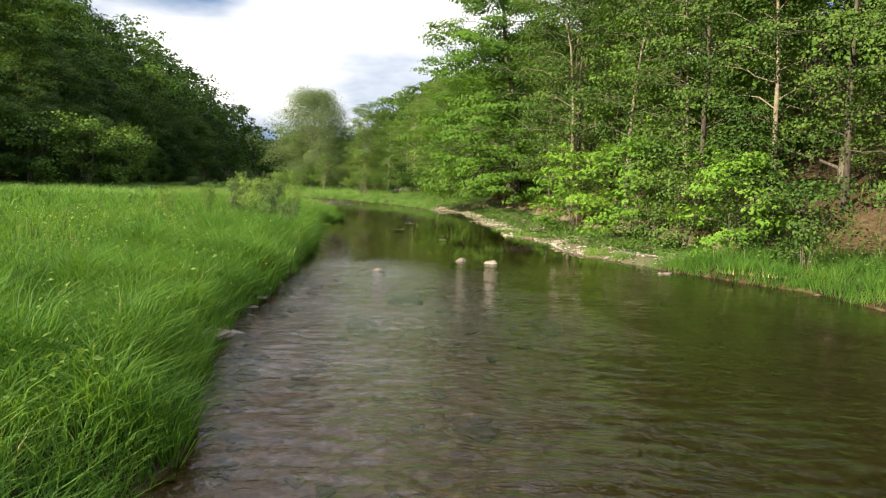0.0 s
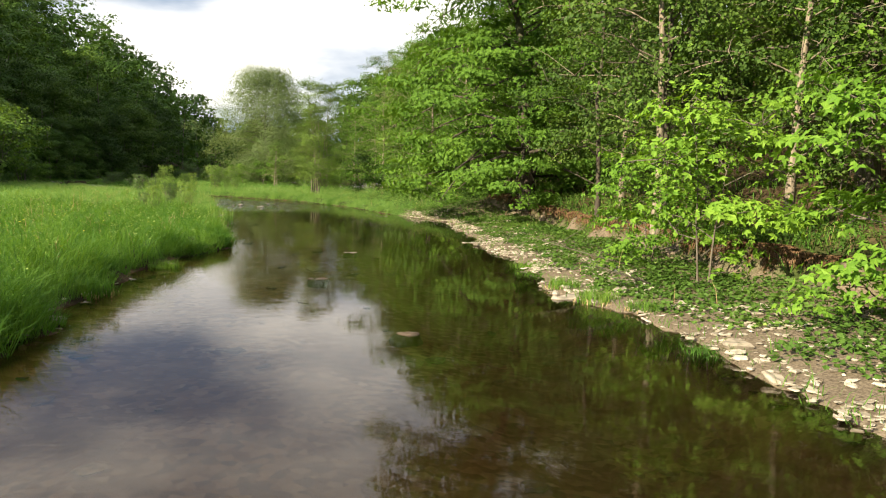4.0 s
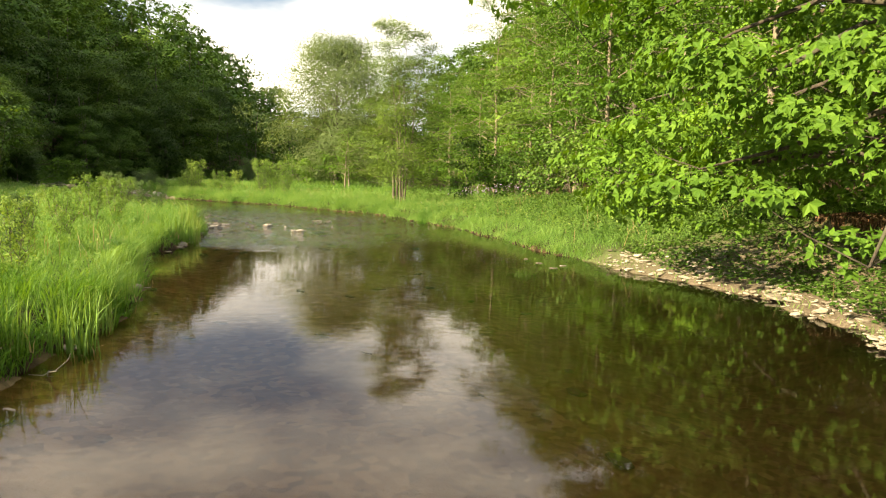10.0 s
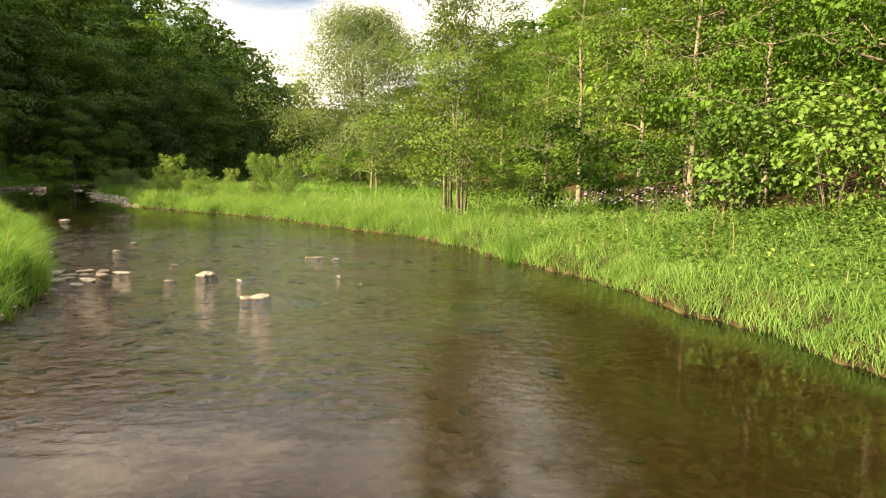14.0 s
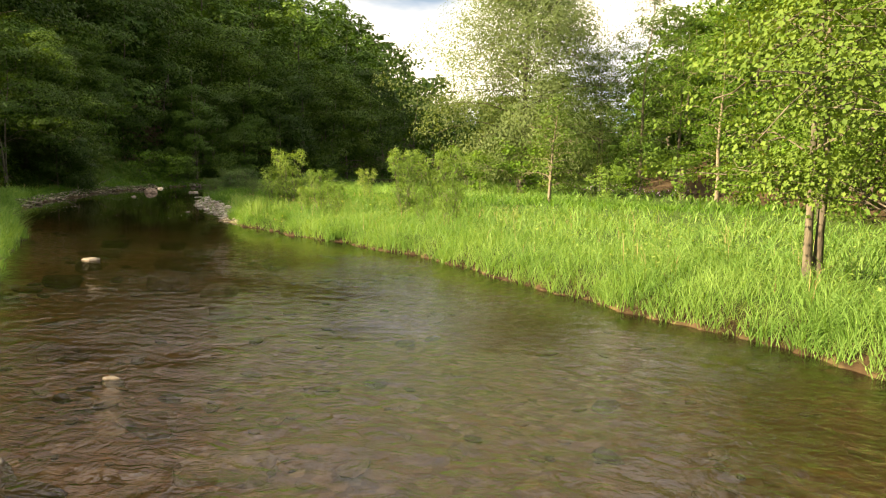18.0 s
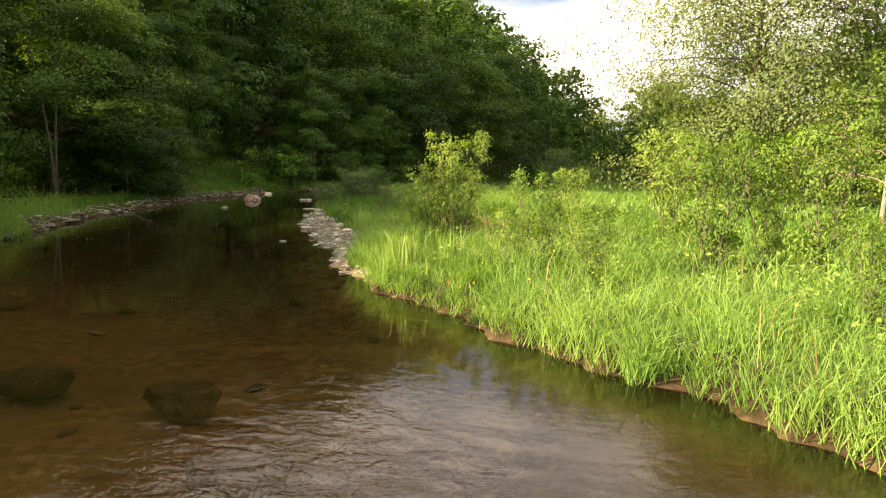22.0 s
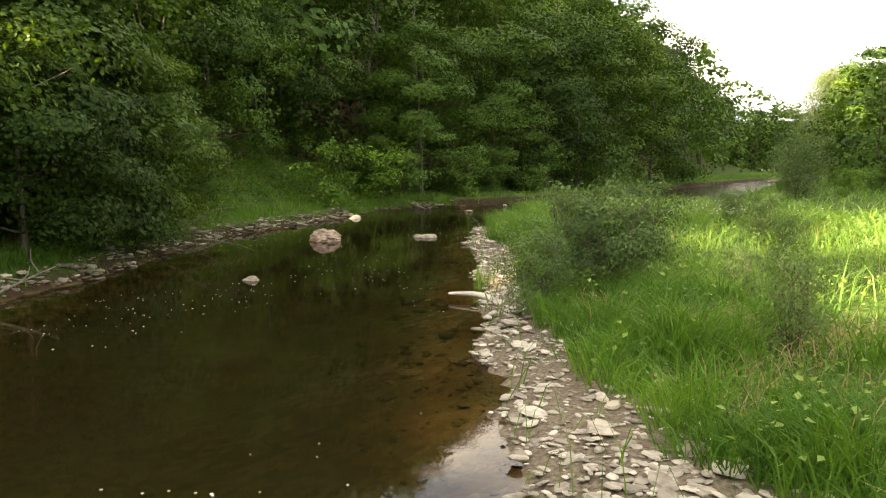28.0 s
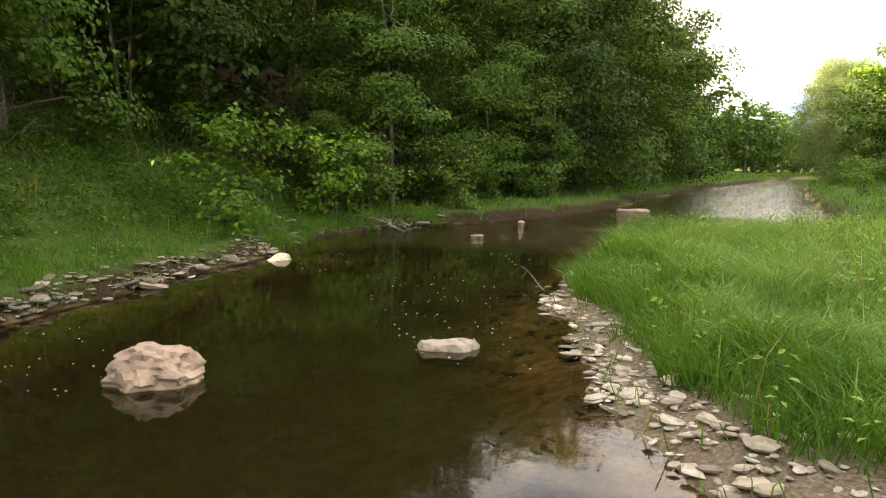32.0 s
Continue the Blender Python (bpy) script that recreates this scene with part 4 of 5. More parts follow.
def grow(n, x0, x1, y0, y1, chance, seed, band=None):
    rng = np.random.RandomState(seed)
    if band and len(band) > 2:
        x, y = along(n, RIGHT if band[2] == 1 else LEFT, -1 if band[2] == 1 else 1, band[0], band[1], max(y0, 88 if seed == 206 else y0), y1, rng)
    elif band:
        l1, r1 = along(n // 2, LEFT, 1, *band, y0, y1, rng), along(n - n // 2, RIGHT, -1, *band, y0, y1, rng)
        x, y = np.concatenate([l1[0], r1[0]]), np.concatenate([l1[1], r1[1]])
    else:
        x, y = rng.uniform(x0, x1, n), rng.uniform(y0, y1, n)
    p = lay(x, y)
    keep = rng.uniform(0, 1, n) < chance(p, x, y)
    return np.stack([x, y, p["z"] - 0.02], 1)[keep], {k: v[keep] for k, v in p.items()}, rng


def sparse_patch(p, x, y):
    """Gravelly ground behind the bar where little grows."""
    return p["right"] * (y > 86.5) * (y < 99.5) * (p["d"] < 6.0) * (p["d"] > 1.5 + 0.5 * bumps(x, y, 4, 50)) * (y < 98) * (bumps(x, y, 2.4, 33) > -0.15) * (x < -24.5)


def turf(p, x, y):
    c = (p["d"] > -0.06) * (1 - 0.93 * (p["beach"] > 0.3)) * (1 - 0.9 * (p["cliff"] > 0.4))
    c = c * (1 - 0.985 * (p["bar"] > 0.1) * (p["d"] < bar_width(x, y))) * (1 - 0.95 * (p["shelf"] > 0.3) * (p["d"] < 0.75 + 0.25 * bumps(x, y, 2, 34)))
    c = c * (1 - 0.88 * sparse_patch(p, x, y))
    c = c * (1 - 0.8 * smooth((p["wood"] - 0.5) / 2)) * (1 - 0.93 * smooth((p["hill"] - 6) / 3))
    return c * (0.75 + 0.25 * bumps(x, y, 1.4, 32))


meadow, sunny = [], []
for n, wide, lo, hi, top, seed in ((140000, 0.011, -0.15, 0.45, 118, 200), (300000, 0.011, -0.3, 3.2, 118, 201), (150000, 0.022, 3.0, 9.5, 122, 202), (75000, 0.042, 9, 23, 140, 203), (45000, 0.14, 22, 80, 200, 204), (36000, 0.06, 0, 12, 240, 205), (60000, 0.013, 0.3, 3.6, 117, 206), (45000, 0.013, -0.1, 3.0, 14, 207)):
    pos, p, rng = grow(n, -110, 20, -8, top, lambda p, x, y: turf(p, x, y) * (p["d"] < hi + 1), seed, None if hi > 30 else (lo, hi, 1) if seed == 206 else (lo, hi, 2) if seed == 207 else (lo, hi))
    if seed == 206:
        pos, p = pos[pos[:, 1] > 92], {k: v[pos[:, 1] > 92] for k, v in p.items()}
    if seed == 205:
        pos, p = pos[pos[:, 1] > 119], {k: v[pos[:, 1] > 119] for k, v in p.items()}
    if hi > 30:
        pos, p = pos[p["d"] > 21], {k: v[p["d"] > 21] for k, v in p.items()}
    tall = (0.50 + 0.16 * bumps(pos[:, 0], pos[:, 1], 3.4, 41)) * rng.uniform(0.6, 1.25, len(pos)) * (0.8 + 0.2 * smooth(p["d"] / 0.6))
    tall *= 0.88 + 0.42 * bumps(pos[:, 0], pos[:, 1], 1.3, 42)
    tall *= np.where(p["left"] & (pos[:, 1] < 30), 1.25, 1.0)
    tall *= np.where(p["left"] & (p["hill"] > -3), 0.62, 1.0) * np.where(p["beach"] > 0.3, 0.4, 1.0) * np.where(p["right"] & (pos[:, 1] > 47) & (pos[:, 1] < 64), 0.65, 1.0)
    # far picks the stretches that get the grass with sunlight in its colour
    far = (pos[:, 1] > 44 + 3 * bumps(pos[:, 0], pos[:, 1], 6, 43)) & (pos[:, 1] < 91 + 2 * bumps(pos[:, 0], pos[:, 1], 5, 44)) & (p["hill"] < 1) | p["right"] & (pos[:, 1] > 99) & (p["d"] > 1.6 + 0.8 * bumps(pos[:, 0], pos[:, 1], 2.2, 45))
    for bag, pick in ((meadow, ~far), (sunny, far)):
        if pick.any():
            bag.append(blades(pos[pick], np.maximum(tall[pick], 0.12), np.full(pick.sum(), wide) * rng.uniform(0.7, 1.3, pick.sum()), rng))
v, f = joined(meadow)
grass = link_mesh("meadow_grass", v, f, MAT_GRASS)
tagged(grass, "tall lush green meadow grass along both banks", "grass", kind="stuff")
tagged(link_mesh("bank_grass", *joined(sunny), MAT_SUN_TINT_GRASS), "yellow-green grass on the sunny middle banks", "grass", kind="stuff")


def herb_cover(p, x, y):
    c = (p["beach"] > 0.3) * (p["d"] > 0.75 + 0.5 * bumps(x, y, 3, 35)) * 1.0 + (p["wood"] > -1.5) * (p["wood"] < 5) * 0.35 + (p["hill"] > 0) * (p["hill"] < 6) * (y > 86) * 0.7 + (p["cliff"] < 0.5) * (p["right"]) * (p["d"] > 2.5) * (p["wood"] > -5) * (p["wood"] < 0) * 0.4 + p["right"] * (y > 46) * (y < 68) * (p["d"] > 0.8) * 0.5
    return c * (p["d"] > 0.3) * (1 - 0.8 * (p["cliff"] > 0.4)) * (0.65 + 0.5 * bumps(x, y, 1.1, 36))


pos, p, rng = grow(800000, -58, 18, -6, 128, herb_cover, 210, (0.2, 6.5))
pos[:, 2] += rng.uniform(0.02, 0.34, len(pos)) * (0.4 + 0.6 * (p["beach"] < 0.3))
v, f = leaves(pos, 0.09, rng, 0.1, 0.42)
herbs = link_mesh("ground_herbs", v, f, MAT_HERB)
tagged(herbs, "low leafy green herbs covering the bank and woodland floor", "plants", kind="stuff")


# leafy meadow plants among the grass
pos, p, rng = grow(150000, -58, 18, -6, 118, lambda p, x, y: turf(p, x, y) * (p["d"] > 0.5) * (0.1 + 0.9 * (bumps(x, y, 2.4, 38) > 0.15)), 211, (0.4, 9.0))
pos[:, 2] += rng.uniform(0.05, 0.55, len(pos)) * np.where(p["left"] & (p["hill"] > -3), 0.6, 1.0)
v, f = leaves(pos, 0.075, rng, -0.1, 0.32)
tagged(link_mesh("meadow_plants", v, f, MAT_SHRUB), "leafy wild plants mixed into the tall meadow grass", "plants", kind="stuff")
pos, p, rng = grow(60000, -46, -22, 86, 100, lambda p, x, y: sparse_patch(p, x, y) * 0.9, 213, (0.2, 5.5, 1))
pos[:, 2] += rng.uniform(0.0, 0.10, len(pos))
v, f = leaves(pos, 0.055, rng, 0.1, 0.4)
tagged(link_mesh("low_weeds", v, f, MAT_SHRUB), "low weeds creeping over the gravelly ground", "plants", kind="stuff")
pos, p, rng = grow(16000, -46, -22, 86, 100, lambda p, x, y: sparse_patch(p, x, y), 214, (0.2, 5.5, 1))
v, f = blades(pos, rng.uniform(0.06, 0.38, len(pos)), np.full(len(pos), 0.012), rng, 0.9)
tagged(link_mesh("dead_stalks", v, f, MAT_STRAW), "flattened straw and dead stalks on gravelly ground", "grass", kind="stuff")
# dry stalks of last year standing in the grass
pos, p, rng = grow(26000, -58, 18, -6, 118, lambda p, x, y: turf(p, x, y) * (bumps(x, y, 3.0, 39) > 0.3), 212, (0.3, 8.0))
v, f = blades(pos, rng.uniform(0.3, 0.8, len(pos)), np.full(len(pos), 0.010), rng, 0.35)
tagged(link_mesh("dry_grass", v, f, MAT_STRAW), "straw-coloured dry stalks among the green grass", "grass", kind="stuff")


# roots and dry stalks that hang over the cut bank
rng = np.random.RandomState(215)
hx, hy = along(80000, RIGHT, -1, 3.2, 4.8, 24, 53, rng)
hp = lay(hx, hy)
keep = (hp["cliff"] > 0.55) & (hp["z"] > 0.45) & (bumps(hx, hy, 1.6, 37) > -0.6)
pos = np.stack([hx, hy, hp["z"] + 0.02], 1)[keep]
v, f = blades(pos, -rng.uniform(0.15, 0.6, len(pos)), np.full(len(pos), 0.016), rng, 0.5)
roots = link_mesh("hanging_roots", v, f, MAT_ROOT)
tagged(roots, "thin dry roots and stalks hanging over the red cut bank", "roots", kind="stuff")


# ---- reeds ----
def make_reeds(seed, n, tall, mat, curl=0.16, spread=0.28, wide=0.022):
    rng = np.random.RandomState(seed)
    root = new("reed_clump")
    tagged(root, "upright clump of pale green reeds at the water's edge", "reeds", "bank reeds")
    r = spread * np.sqrt(rng.uniform(0, 1, n))
    a = rng.uniform(0, 6.28, n)
    pos = np.stack([r * np.cos(a), r * np.sin(a), np.full(n, -0.05)], 1)
    v, f = blades(pos, tall * rng.uniform(0.6, 1.1, n), np.full(n, wide), rng, curl)
    tagged(link_mesh("leaf_mass", v, f, mat, root), kind="stuff")
    k = n // 4
    v, f = blades(pos[:k] * 1.15, 0.35 * tall * rng.uniform(0.5, 1.1, k), np.full(k, 0.02), rng, 0.5)
    tagged(link_mesh("dry_base", v, f, MAT_STRAW, root), kind="stuff")
    return root


reed_kinds = [make_reeds(120, 70, 0.95, MAT_REED), make_reeds(121, 45, 0.8, MAT_REED), make_reeds(122, 260, 0.36, MAT_GRASS, 0.6, 0.42, 0.013)]
for x, y, k, s in ((-3.3, 33.4, 2, 0.9), (-4.0, 35.2, 1, 0.9), (-4.6, 36.9, 2, 1.0), (-5.1, 38.6, 1, 1.0), (-5.9, 42.6, 0, 0.8), (-6.6, 44.4, 1, 0.9), (-7.5, 46.2, 2, 1.0), (-8.6, 48.5, 0, 0.8), (-2.7, 23.0, 2, 1.0), (-2.9, 27.0, 2, 0.9), (-5.5, 41.5, 0, 1.0), (-5.75, 40.6, 1, 1.0), (-6.2, 40.0, 1, 0.9), (-9.8, 53.8, 0, 1.0), (-10.1, 54.7, 0, 1.0), (-10.4, 55.4, 0, 0.9), (-9.9, 52.9, 1, 1.0), (-10.9, 56.2, 0, 1.0), (-11.4, 57, 1, 1.0), (-0.5, 8.6, 1, 0.9),
                   (-0.9, 11.2, 0, 0.9), (-1.2, 12.6, 1, 0.9), (-23.5, 83.4, 0, 0.8), (-24.2, 84.0, 1, 0.9), (-22.8, 83.1, 1, 0.7), (-25.0, 84.7, 0, 0.8), (-24.6, 84.8, 1, 0.8), (-21.9, 82.6, 2, 0.9), (-23.3, 84.6, 0, 0.9), (-24.2, 85.3, 1, 1.0), (-24.9, 85.8, 0, 0.85), (-23.9, 84.2, 1, 0.7), (-22.4, 84.1, 0, 0.8), (-25.6, 86.3, 1, 0.8), (-0.15, 51.9, 2, 0.8), (-4.2, 64.9, 2, 0.9), (5.6, 27.2, 2, 0.8), (5.4, 26.0, 2, 0.8),
                   (6.3, 23.4, 2, 0.9), (6.0, 22.6, 2, 0.9), (6.2, 22.2, 2, 1.0), (5.95, 24.9, 2, 0.8), (5.7, 28.6, 2, 0.9), (5.5, 29.0, 2, 0.8), (6.9, 22.5, 2, 0.7), (6.6, 20.4, 2, 0.9), (6.9, 19.6, 2, 0.8), (-37.4, 99.6, 1, 0.7), (-29.0, 90.3, 0, 0.8), (-29.7, 91.6, 0, 0.8), (-28.0, 90.0, 1, 0.9), (-3.0, 31.6, 2, 0.9), (-3.1, 30.6, 2, 0.7), (10.6, 10.6, 2, 1.1), (11.3, 9.6, 2, 1.1), (8.6, 14.6, 2, 1.0), (8.0, 15.8, 2, 1.0)):
    put(reed_kinds[k], x, y, s, RNG.uniform(0, 6.28), sink=0.0)
for kind in reed_kinds:
    drop_master(kind)


# ---- stones ----
def stone_mesh(seed, flat=0.35, sides=7, mat=None):
    """A worn slab: three rings and two caps."""
    rng = np.random.RandomState(seed)
    a = np.sort((np.arange(sides) + rng.uniform(-0.3, 0.3, sides)) * 2 * np.pi / sides)
    r = rng.uniform(0.75, 1.15, sides)
    el = rng.uniform(0.6, 0.85)
    rings = []
    for k, (s, z) in enumerate(((0.82, -0.5), (1.0, 0.05), (0.78, 0.5))):
        rings.append(np.stack([np.cos(a) * r * s, np.sin(a) * r * s * el, np.full(sides, z * flat) + rng.uniform(-0.05, 0.05, sides)], 1))
    v = np.concatenate(rings) * 0.5
    f = []
    for k in range(2):
        for j in range(sides):
            q = (j + 1) % sides
            f += [(k * sides + j, k * sides + q, (k + 1) * sides + q), (k * sides + j, (k + 1) * sides + q, (k + 1) * sides + j)]
    f += [(2 * sides, 2 * sides + j, 2 * sides + j + 1) for j in range(1, sides - 1)]
    f += [(0, j + 1, j) for j in range(1, sides - 1)]
    return v, np.array(f)


slabs = [stone_mesh(300 + k, (0.18, 0.26, 0.36)[k % 3], 6 + k % 3) for k in range(12)]


slab_data = []
for v, f in slabs:
    ob = link_mesh("stone", v, f, MAT_BARSTONE)
    slab_data.append(ob.data)
    bpy.data.objects.remove(ob)


def stone_field(name, n, x0, x1, y0, y1, chance, size, seed, mat, label, band=None, singles=0, near=(0, 0)):
    pos, p, rng = grow(n, x0, x1, y0, y1, chance, seed, band)
    out, single = [], 0
    for q in pos:
        if single < singles and near[0] < q[1] < near[1]:
            a, sc = rng.uniform(0, 6.28), min(0.27, size * rng.lognormal(0.1, 0.38))
            st = new("stone", slab_data[rng.randint(12)])
            st.matrix_basis = Matrix.Translation((q[0], q[1], q[2] + 0.02 + 0.10 * sc)) @ Matrix.Rotation(a, 4, "Z") @ Matrix.Rotation(rng.normal(0, 0.12), 4, "X") @ Matrix.Diagonal((sc, sc, sc, 1))
            st.parent = ground
            single += 1
            continue
        v, f = slabs[rng.randint(12)]
        s, a = size * rng.lognormal(0, 0.45), rng.uniform(0, 6.28)
        c, sn = math.cos(a), math.sin(a)
        w = v * s
        tx, ty = rng.normal(0, 0.12, 2)
        w = np.stack([w[:, 0] * c - w[:, 1] * sn, w[:, 0] * sn + w[:, 1] * c, w[:, 2] + w[:, 0] * tx + w[:, 1] * ty], 1)
        out.append((w + q + (0, 0, 0.02 + 0.10 * s), f))
    v, f = joined(out)
    return tagged(link_mesh(name, v, f, mat), label, "stones", kind="stuff")


def bar_stones(p, x, y):
    w = bar_width(x, y)
    return (p["bar"] > 0.1) * (p["d"] > -0.15) * np.where(p["d"] < w, 1.0, 0.25 * (p["d"] < w + 0.8)) + (p["bar"] > 0.1) * (p["d"] <= -0.15) * 0.22 * (bumps(x, y, 2.0, 45) > -0.2)


def beach_stones(p, x, y):
    return (p["beach"] > 0.3) * (p["d"] > -0.2) * (p["d"] < 2.0 + bumps(x, y, 3, 35)) * (0.25 + 0.75 * (bumps(x, y, 2.6, 46) > -0.1)) * 0.8


def edge_stones(p, x, y):
    return ((p["shelf"] > 0.3) * (p["d"] > -0.5) * (p["d"] < 0.85) + p["left"] * (p["d"] > -0.2) * (p["d"] < 0.15) * 0.35 + (p["d"] > -1.6) * (p["d"] < 0.2) * (x < -8) * (x > -16) * (y > 51) * (y < 63) * 0.22
            + p["left"] * (y < 12) * (p["d"] > -0.3) * (p["d"] < 0.2) * 0.5) * 0.8


def bed_stones(p, x, y):
    return (p["d"] < -0.2) * (0.08 + 0.8 * p["riff"] * (y < 80) + 0.7 * (p["d"] > -1.4) * (y > 80))


stone_field("bar_stones", 18000, -46, -20, 81, 113, bar_stones, 0.074, 221, MAT_BARSTONE, "loose pale flat stones of the gravel bar", (-0.9, 2.6, 1))
stone_field("bar_slabs", 1700, -46, -20, 81, 113, bar_stones, 0.125, 225, MAT_BARSTONE, "larger flat pale stones strewn over the gravel bar", (-1.0, 2.0, 1), 300, (97.5, 107))
stone_field("beach_stones", 15000, 2, 14, 10, 54, beach_stones, 0.10, 222, MAT_BARSTONE, "pale flat stones scattered over the beach", (-0.4, 3.2, 1), 150, (18, 30))
stone_field("shore_stones", 6000, -58, 4, -6, 125, edge_stones, 0.14, 223, MAT_STONE, "grey stones lying along the water line", (-1.6, 1.2))
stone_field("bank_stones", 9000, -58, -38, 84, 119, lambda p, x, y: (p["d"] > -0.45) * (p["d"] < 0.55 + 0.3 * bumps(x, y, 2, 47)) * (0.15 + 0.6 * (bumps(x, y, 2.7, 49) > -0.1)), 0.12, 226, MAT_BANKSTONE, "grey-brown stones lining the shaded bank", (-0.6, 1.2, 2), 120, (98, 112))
stone_field("spit_stones", 1500, -16, 1, -8, 62, lambda p, x, y: (p["d"] > -0.5) * (p["d"] < 0.12) * ((y < 10) * 0.5 + (bumps(x, y, 4, 48) > 0.1) * 0.6 + (y > 51) * 0.9), 0.16, 227, MAT_STONE, "flat stones showing at the foot of the grassy bank", (-0.6, 0.4, 2))
stone_field("bed_stones", 30000, -52, 13, -6, 112, bed_stones, 0.20, 224, MAT_WET, "brown wet stones on the river bed")

# single stones that stand out of the water
rock_data = []
for k in range(4):
    bm = bmesh.new()
    bmesh.ops.create_icosphere(bm, subdivisions=3, radius=0.5)
    off = Vector((k * 7.3, 0, 0))
    for vert in bm.verts:
        c = vert.co.copy()
        vert.co = c * (1 + 0.35 * noise.noise(c * 2.2 + off) + 0.12 * noise.noise(c * 6 + off))
        vert.co.z = max(vert.co.z, -0.22) if k else vert.co.z
        if k == 3:
            vert.co.z = min(vert.co.z, 0.22 + 0.06 * noise.noise(c * 3 + off))
        else:
            vert.co.z *= 0.8 + 0.25 * noise.noise(c * 1.3 - off)
    me = bpy.data.meshes.new("rock")
    bm.to_mesh(me)
    bm.free()
    rock_data.append(me)


def rock(x, y, long, deep, tall, turn=0.0, k=1, mat=None, label="pale stone standing out of the shallow water", z=None):
    me = rock_data[k].copy()
    me.materials.append(mat or MAT_ROCK)
    ob = new("rock", me)
    zs = [q.co.z for q in me.vertices]
    up = tall / (max(zs) - min(zs))
    top = tall if z is None else z
    ob.matrix_basis = Matrix.Translation((x, y, top - max(zs) * up)) @ Matrix.Rotation(radians(turn), 4, "Z") @ Matrix.Diagonal((long, deep, up, 1))
    return tagged(ob, label, "rock", "river rocks")


bm = bmesh.new()
bmesh.ops.create_icosphere(bm, subdivisions=4, radius=0.5)
cuts = [Vector(q).normalized() for q in ((0.2, 0.1, 1), (0.8, -0.3, 0.55), (-0.9, 0.1, 0.5), (0.1, -0.9, 0.6), (0.3, 0.9, 0.4), (-0.5, -0.7, 0.35), (0.9, 0.5, 0.15))]
for vert in bm.verts:
    c = vert.co.copy()
    for q, cut in enumerate(cuts):
        over = c.dot(cut) - (0.36 + 0.03 * q % 0.1)
        if over > 0:
            c -= cut * over * 0.85
    c += vert.co.normalized() * (0.09 * noise.noise(c * 4) + 0.06 * noise.noise(c * 9) + 0.035 * noise.noise(c * 22))
    step = c.z * 9 + 0.5 * noise.noise(c * 3)
    c += Vector((c.x, c.y, 0)) * 0.16 * (step - math.floor(step) - 0.5)
    vert.co = c
me = bpy.data.meshes.new("boulder")
bm.to_mesh(me)
bm.free()
rock_data.append(me)
rock(-45.1, 103.9, 0.9, 0.8, 0.62, 35, 4, MAT_PINK, "large pinkish boulder standing in the dark pool", 0.35)
rock(-43.35, 106.3, 0.68, 0.36, 0.26, 28, 3, MAT_BARSTONE, "flat pale rectangular slab in the water", 0.10)
rock(-41.35, 97.8, 0.42, 0.26, 0.2, 20, 1, MAT_BARSTONE, "small pale angular stone in the pool", 0.09)
rock(-49.9, 110.8, 0.80, 0.5, 0.4, 60, 1, MAT_BARSTONE, "pale stone at the foot of the grassy bank", 0.14)
rock(-48.9, 117.8, 0.55, 0.3, 0.2, 40, 2, None, "small pale stone just above the shallow water", 0.033)
rock(-49.8, 123.0, 0.9, 0.6, 0.4, 100, 1, MAT_PINK, "rounded pinkish stone in the far riffle", 0.06)
rock(-48.3, 131.9, 1.5, 0.7, 0.5, 10, 3, MAT_PINK, "wide flat pinkish rock in the far riffle", 0.116)
rock(-21.6, 73.5, 0.60, 0.42, 0.30, 20, 2, None, "rounded pale rock in the dark water", 0.05)
rock(-20.6, 75.0, 0.9, 0.5, 0.3, 10, 2, MAT_WET, "flat wet rock just below the surface", -0.015)
rock(-18.8, 72.6, 0.8, 0.6, 0.3, 40, 3, MAT_WET, "flat wet rock just below the surface", -0.01)
rock(-17.3, 72.2, 0.7, 0.5, 0.3, 70, 2, MAT_WET, "flat wet rock just below the surface", -0.02)
rock(-8.9, 64.4, 0.45, 0.22, 0.18, 15, 3, None, "thin pale slab in the riffle", 0.023)
rock(-8.35, 64.25, 0.32, 0.2, 0.15, 40, 2, None, "thin pale slab in the riffle", 0.020)
rock(-13.9, 64.5, 0.4, 0.28, 0.22, 10, 1, None, "small pale stone just above the shallow water", 0.033)
rock(-10.0, 61.2, 0.46, 0.36, 0.34, 80, 3, None, "bright angular stone in the riffle", 0.055)
rock(-8.15, 59.05, 0.50, 0.34, 0.30, 30, 3, None, "bright flat stone in the riffle", 0.045)
for x, y, s in ((-9.1, 60.7, 0.22), (-10.3, 60.4, 0.3), (0.2, 51.5, 0.3), (-0.1, 52.3, 0.22), (0.75, 51.1, 0.3), (0.5, 50.6, 0.25), (-12.9, 63.2, 0.3), (-14.6, 66.5, 0.3), (-12.0, 60.6, 0.3), (-7.5, 61.6, 0.2), (-11.3, 62.5, 0.28)):
    rock(x, y, s * 0.8, s * 0.5, 0.1, s * 700, 2 + int(s * 100) % 2, MAT_ROCK if s > 0.28 else MAT_BANKSTONE, "small pale stone just above the shallow water", 0.020)
rock(3.55, 12.75, 0.55, 0.36, 0.34, 0, 1, MAT_ROCK, "rounded pale stone in mid river", 0.10)
rock(4.4, 12.4, 0.48, 0.36, 0.32, 30, 2, MAT_ROCK, "rounded pale stone in mid river", 0.09)
rock(1.45, 9.9, 0.45, 0.28, 0.22, 10, 1, MAT_ROCK, "small pale stone just above the shallow water", 0.06)
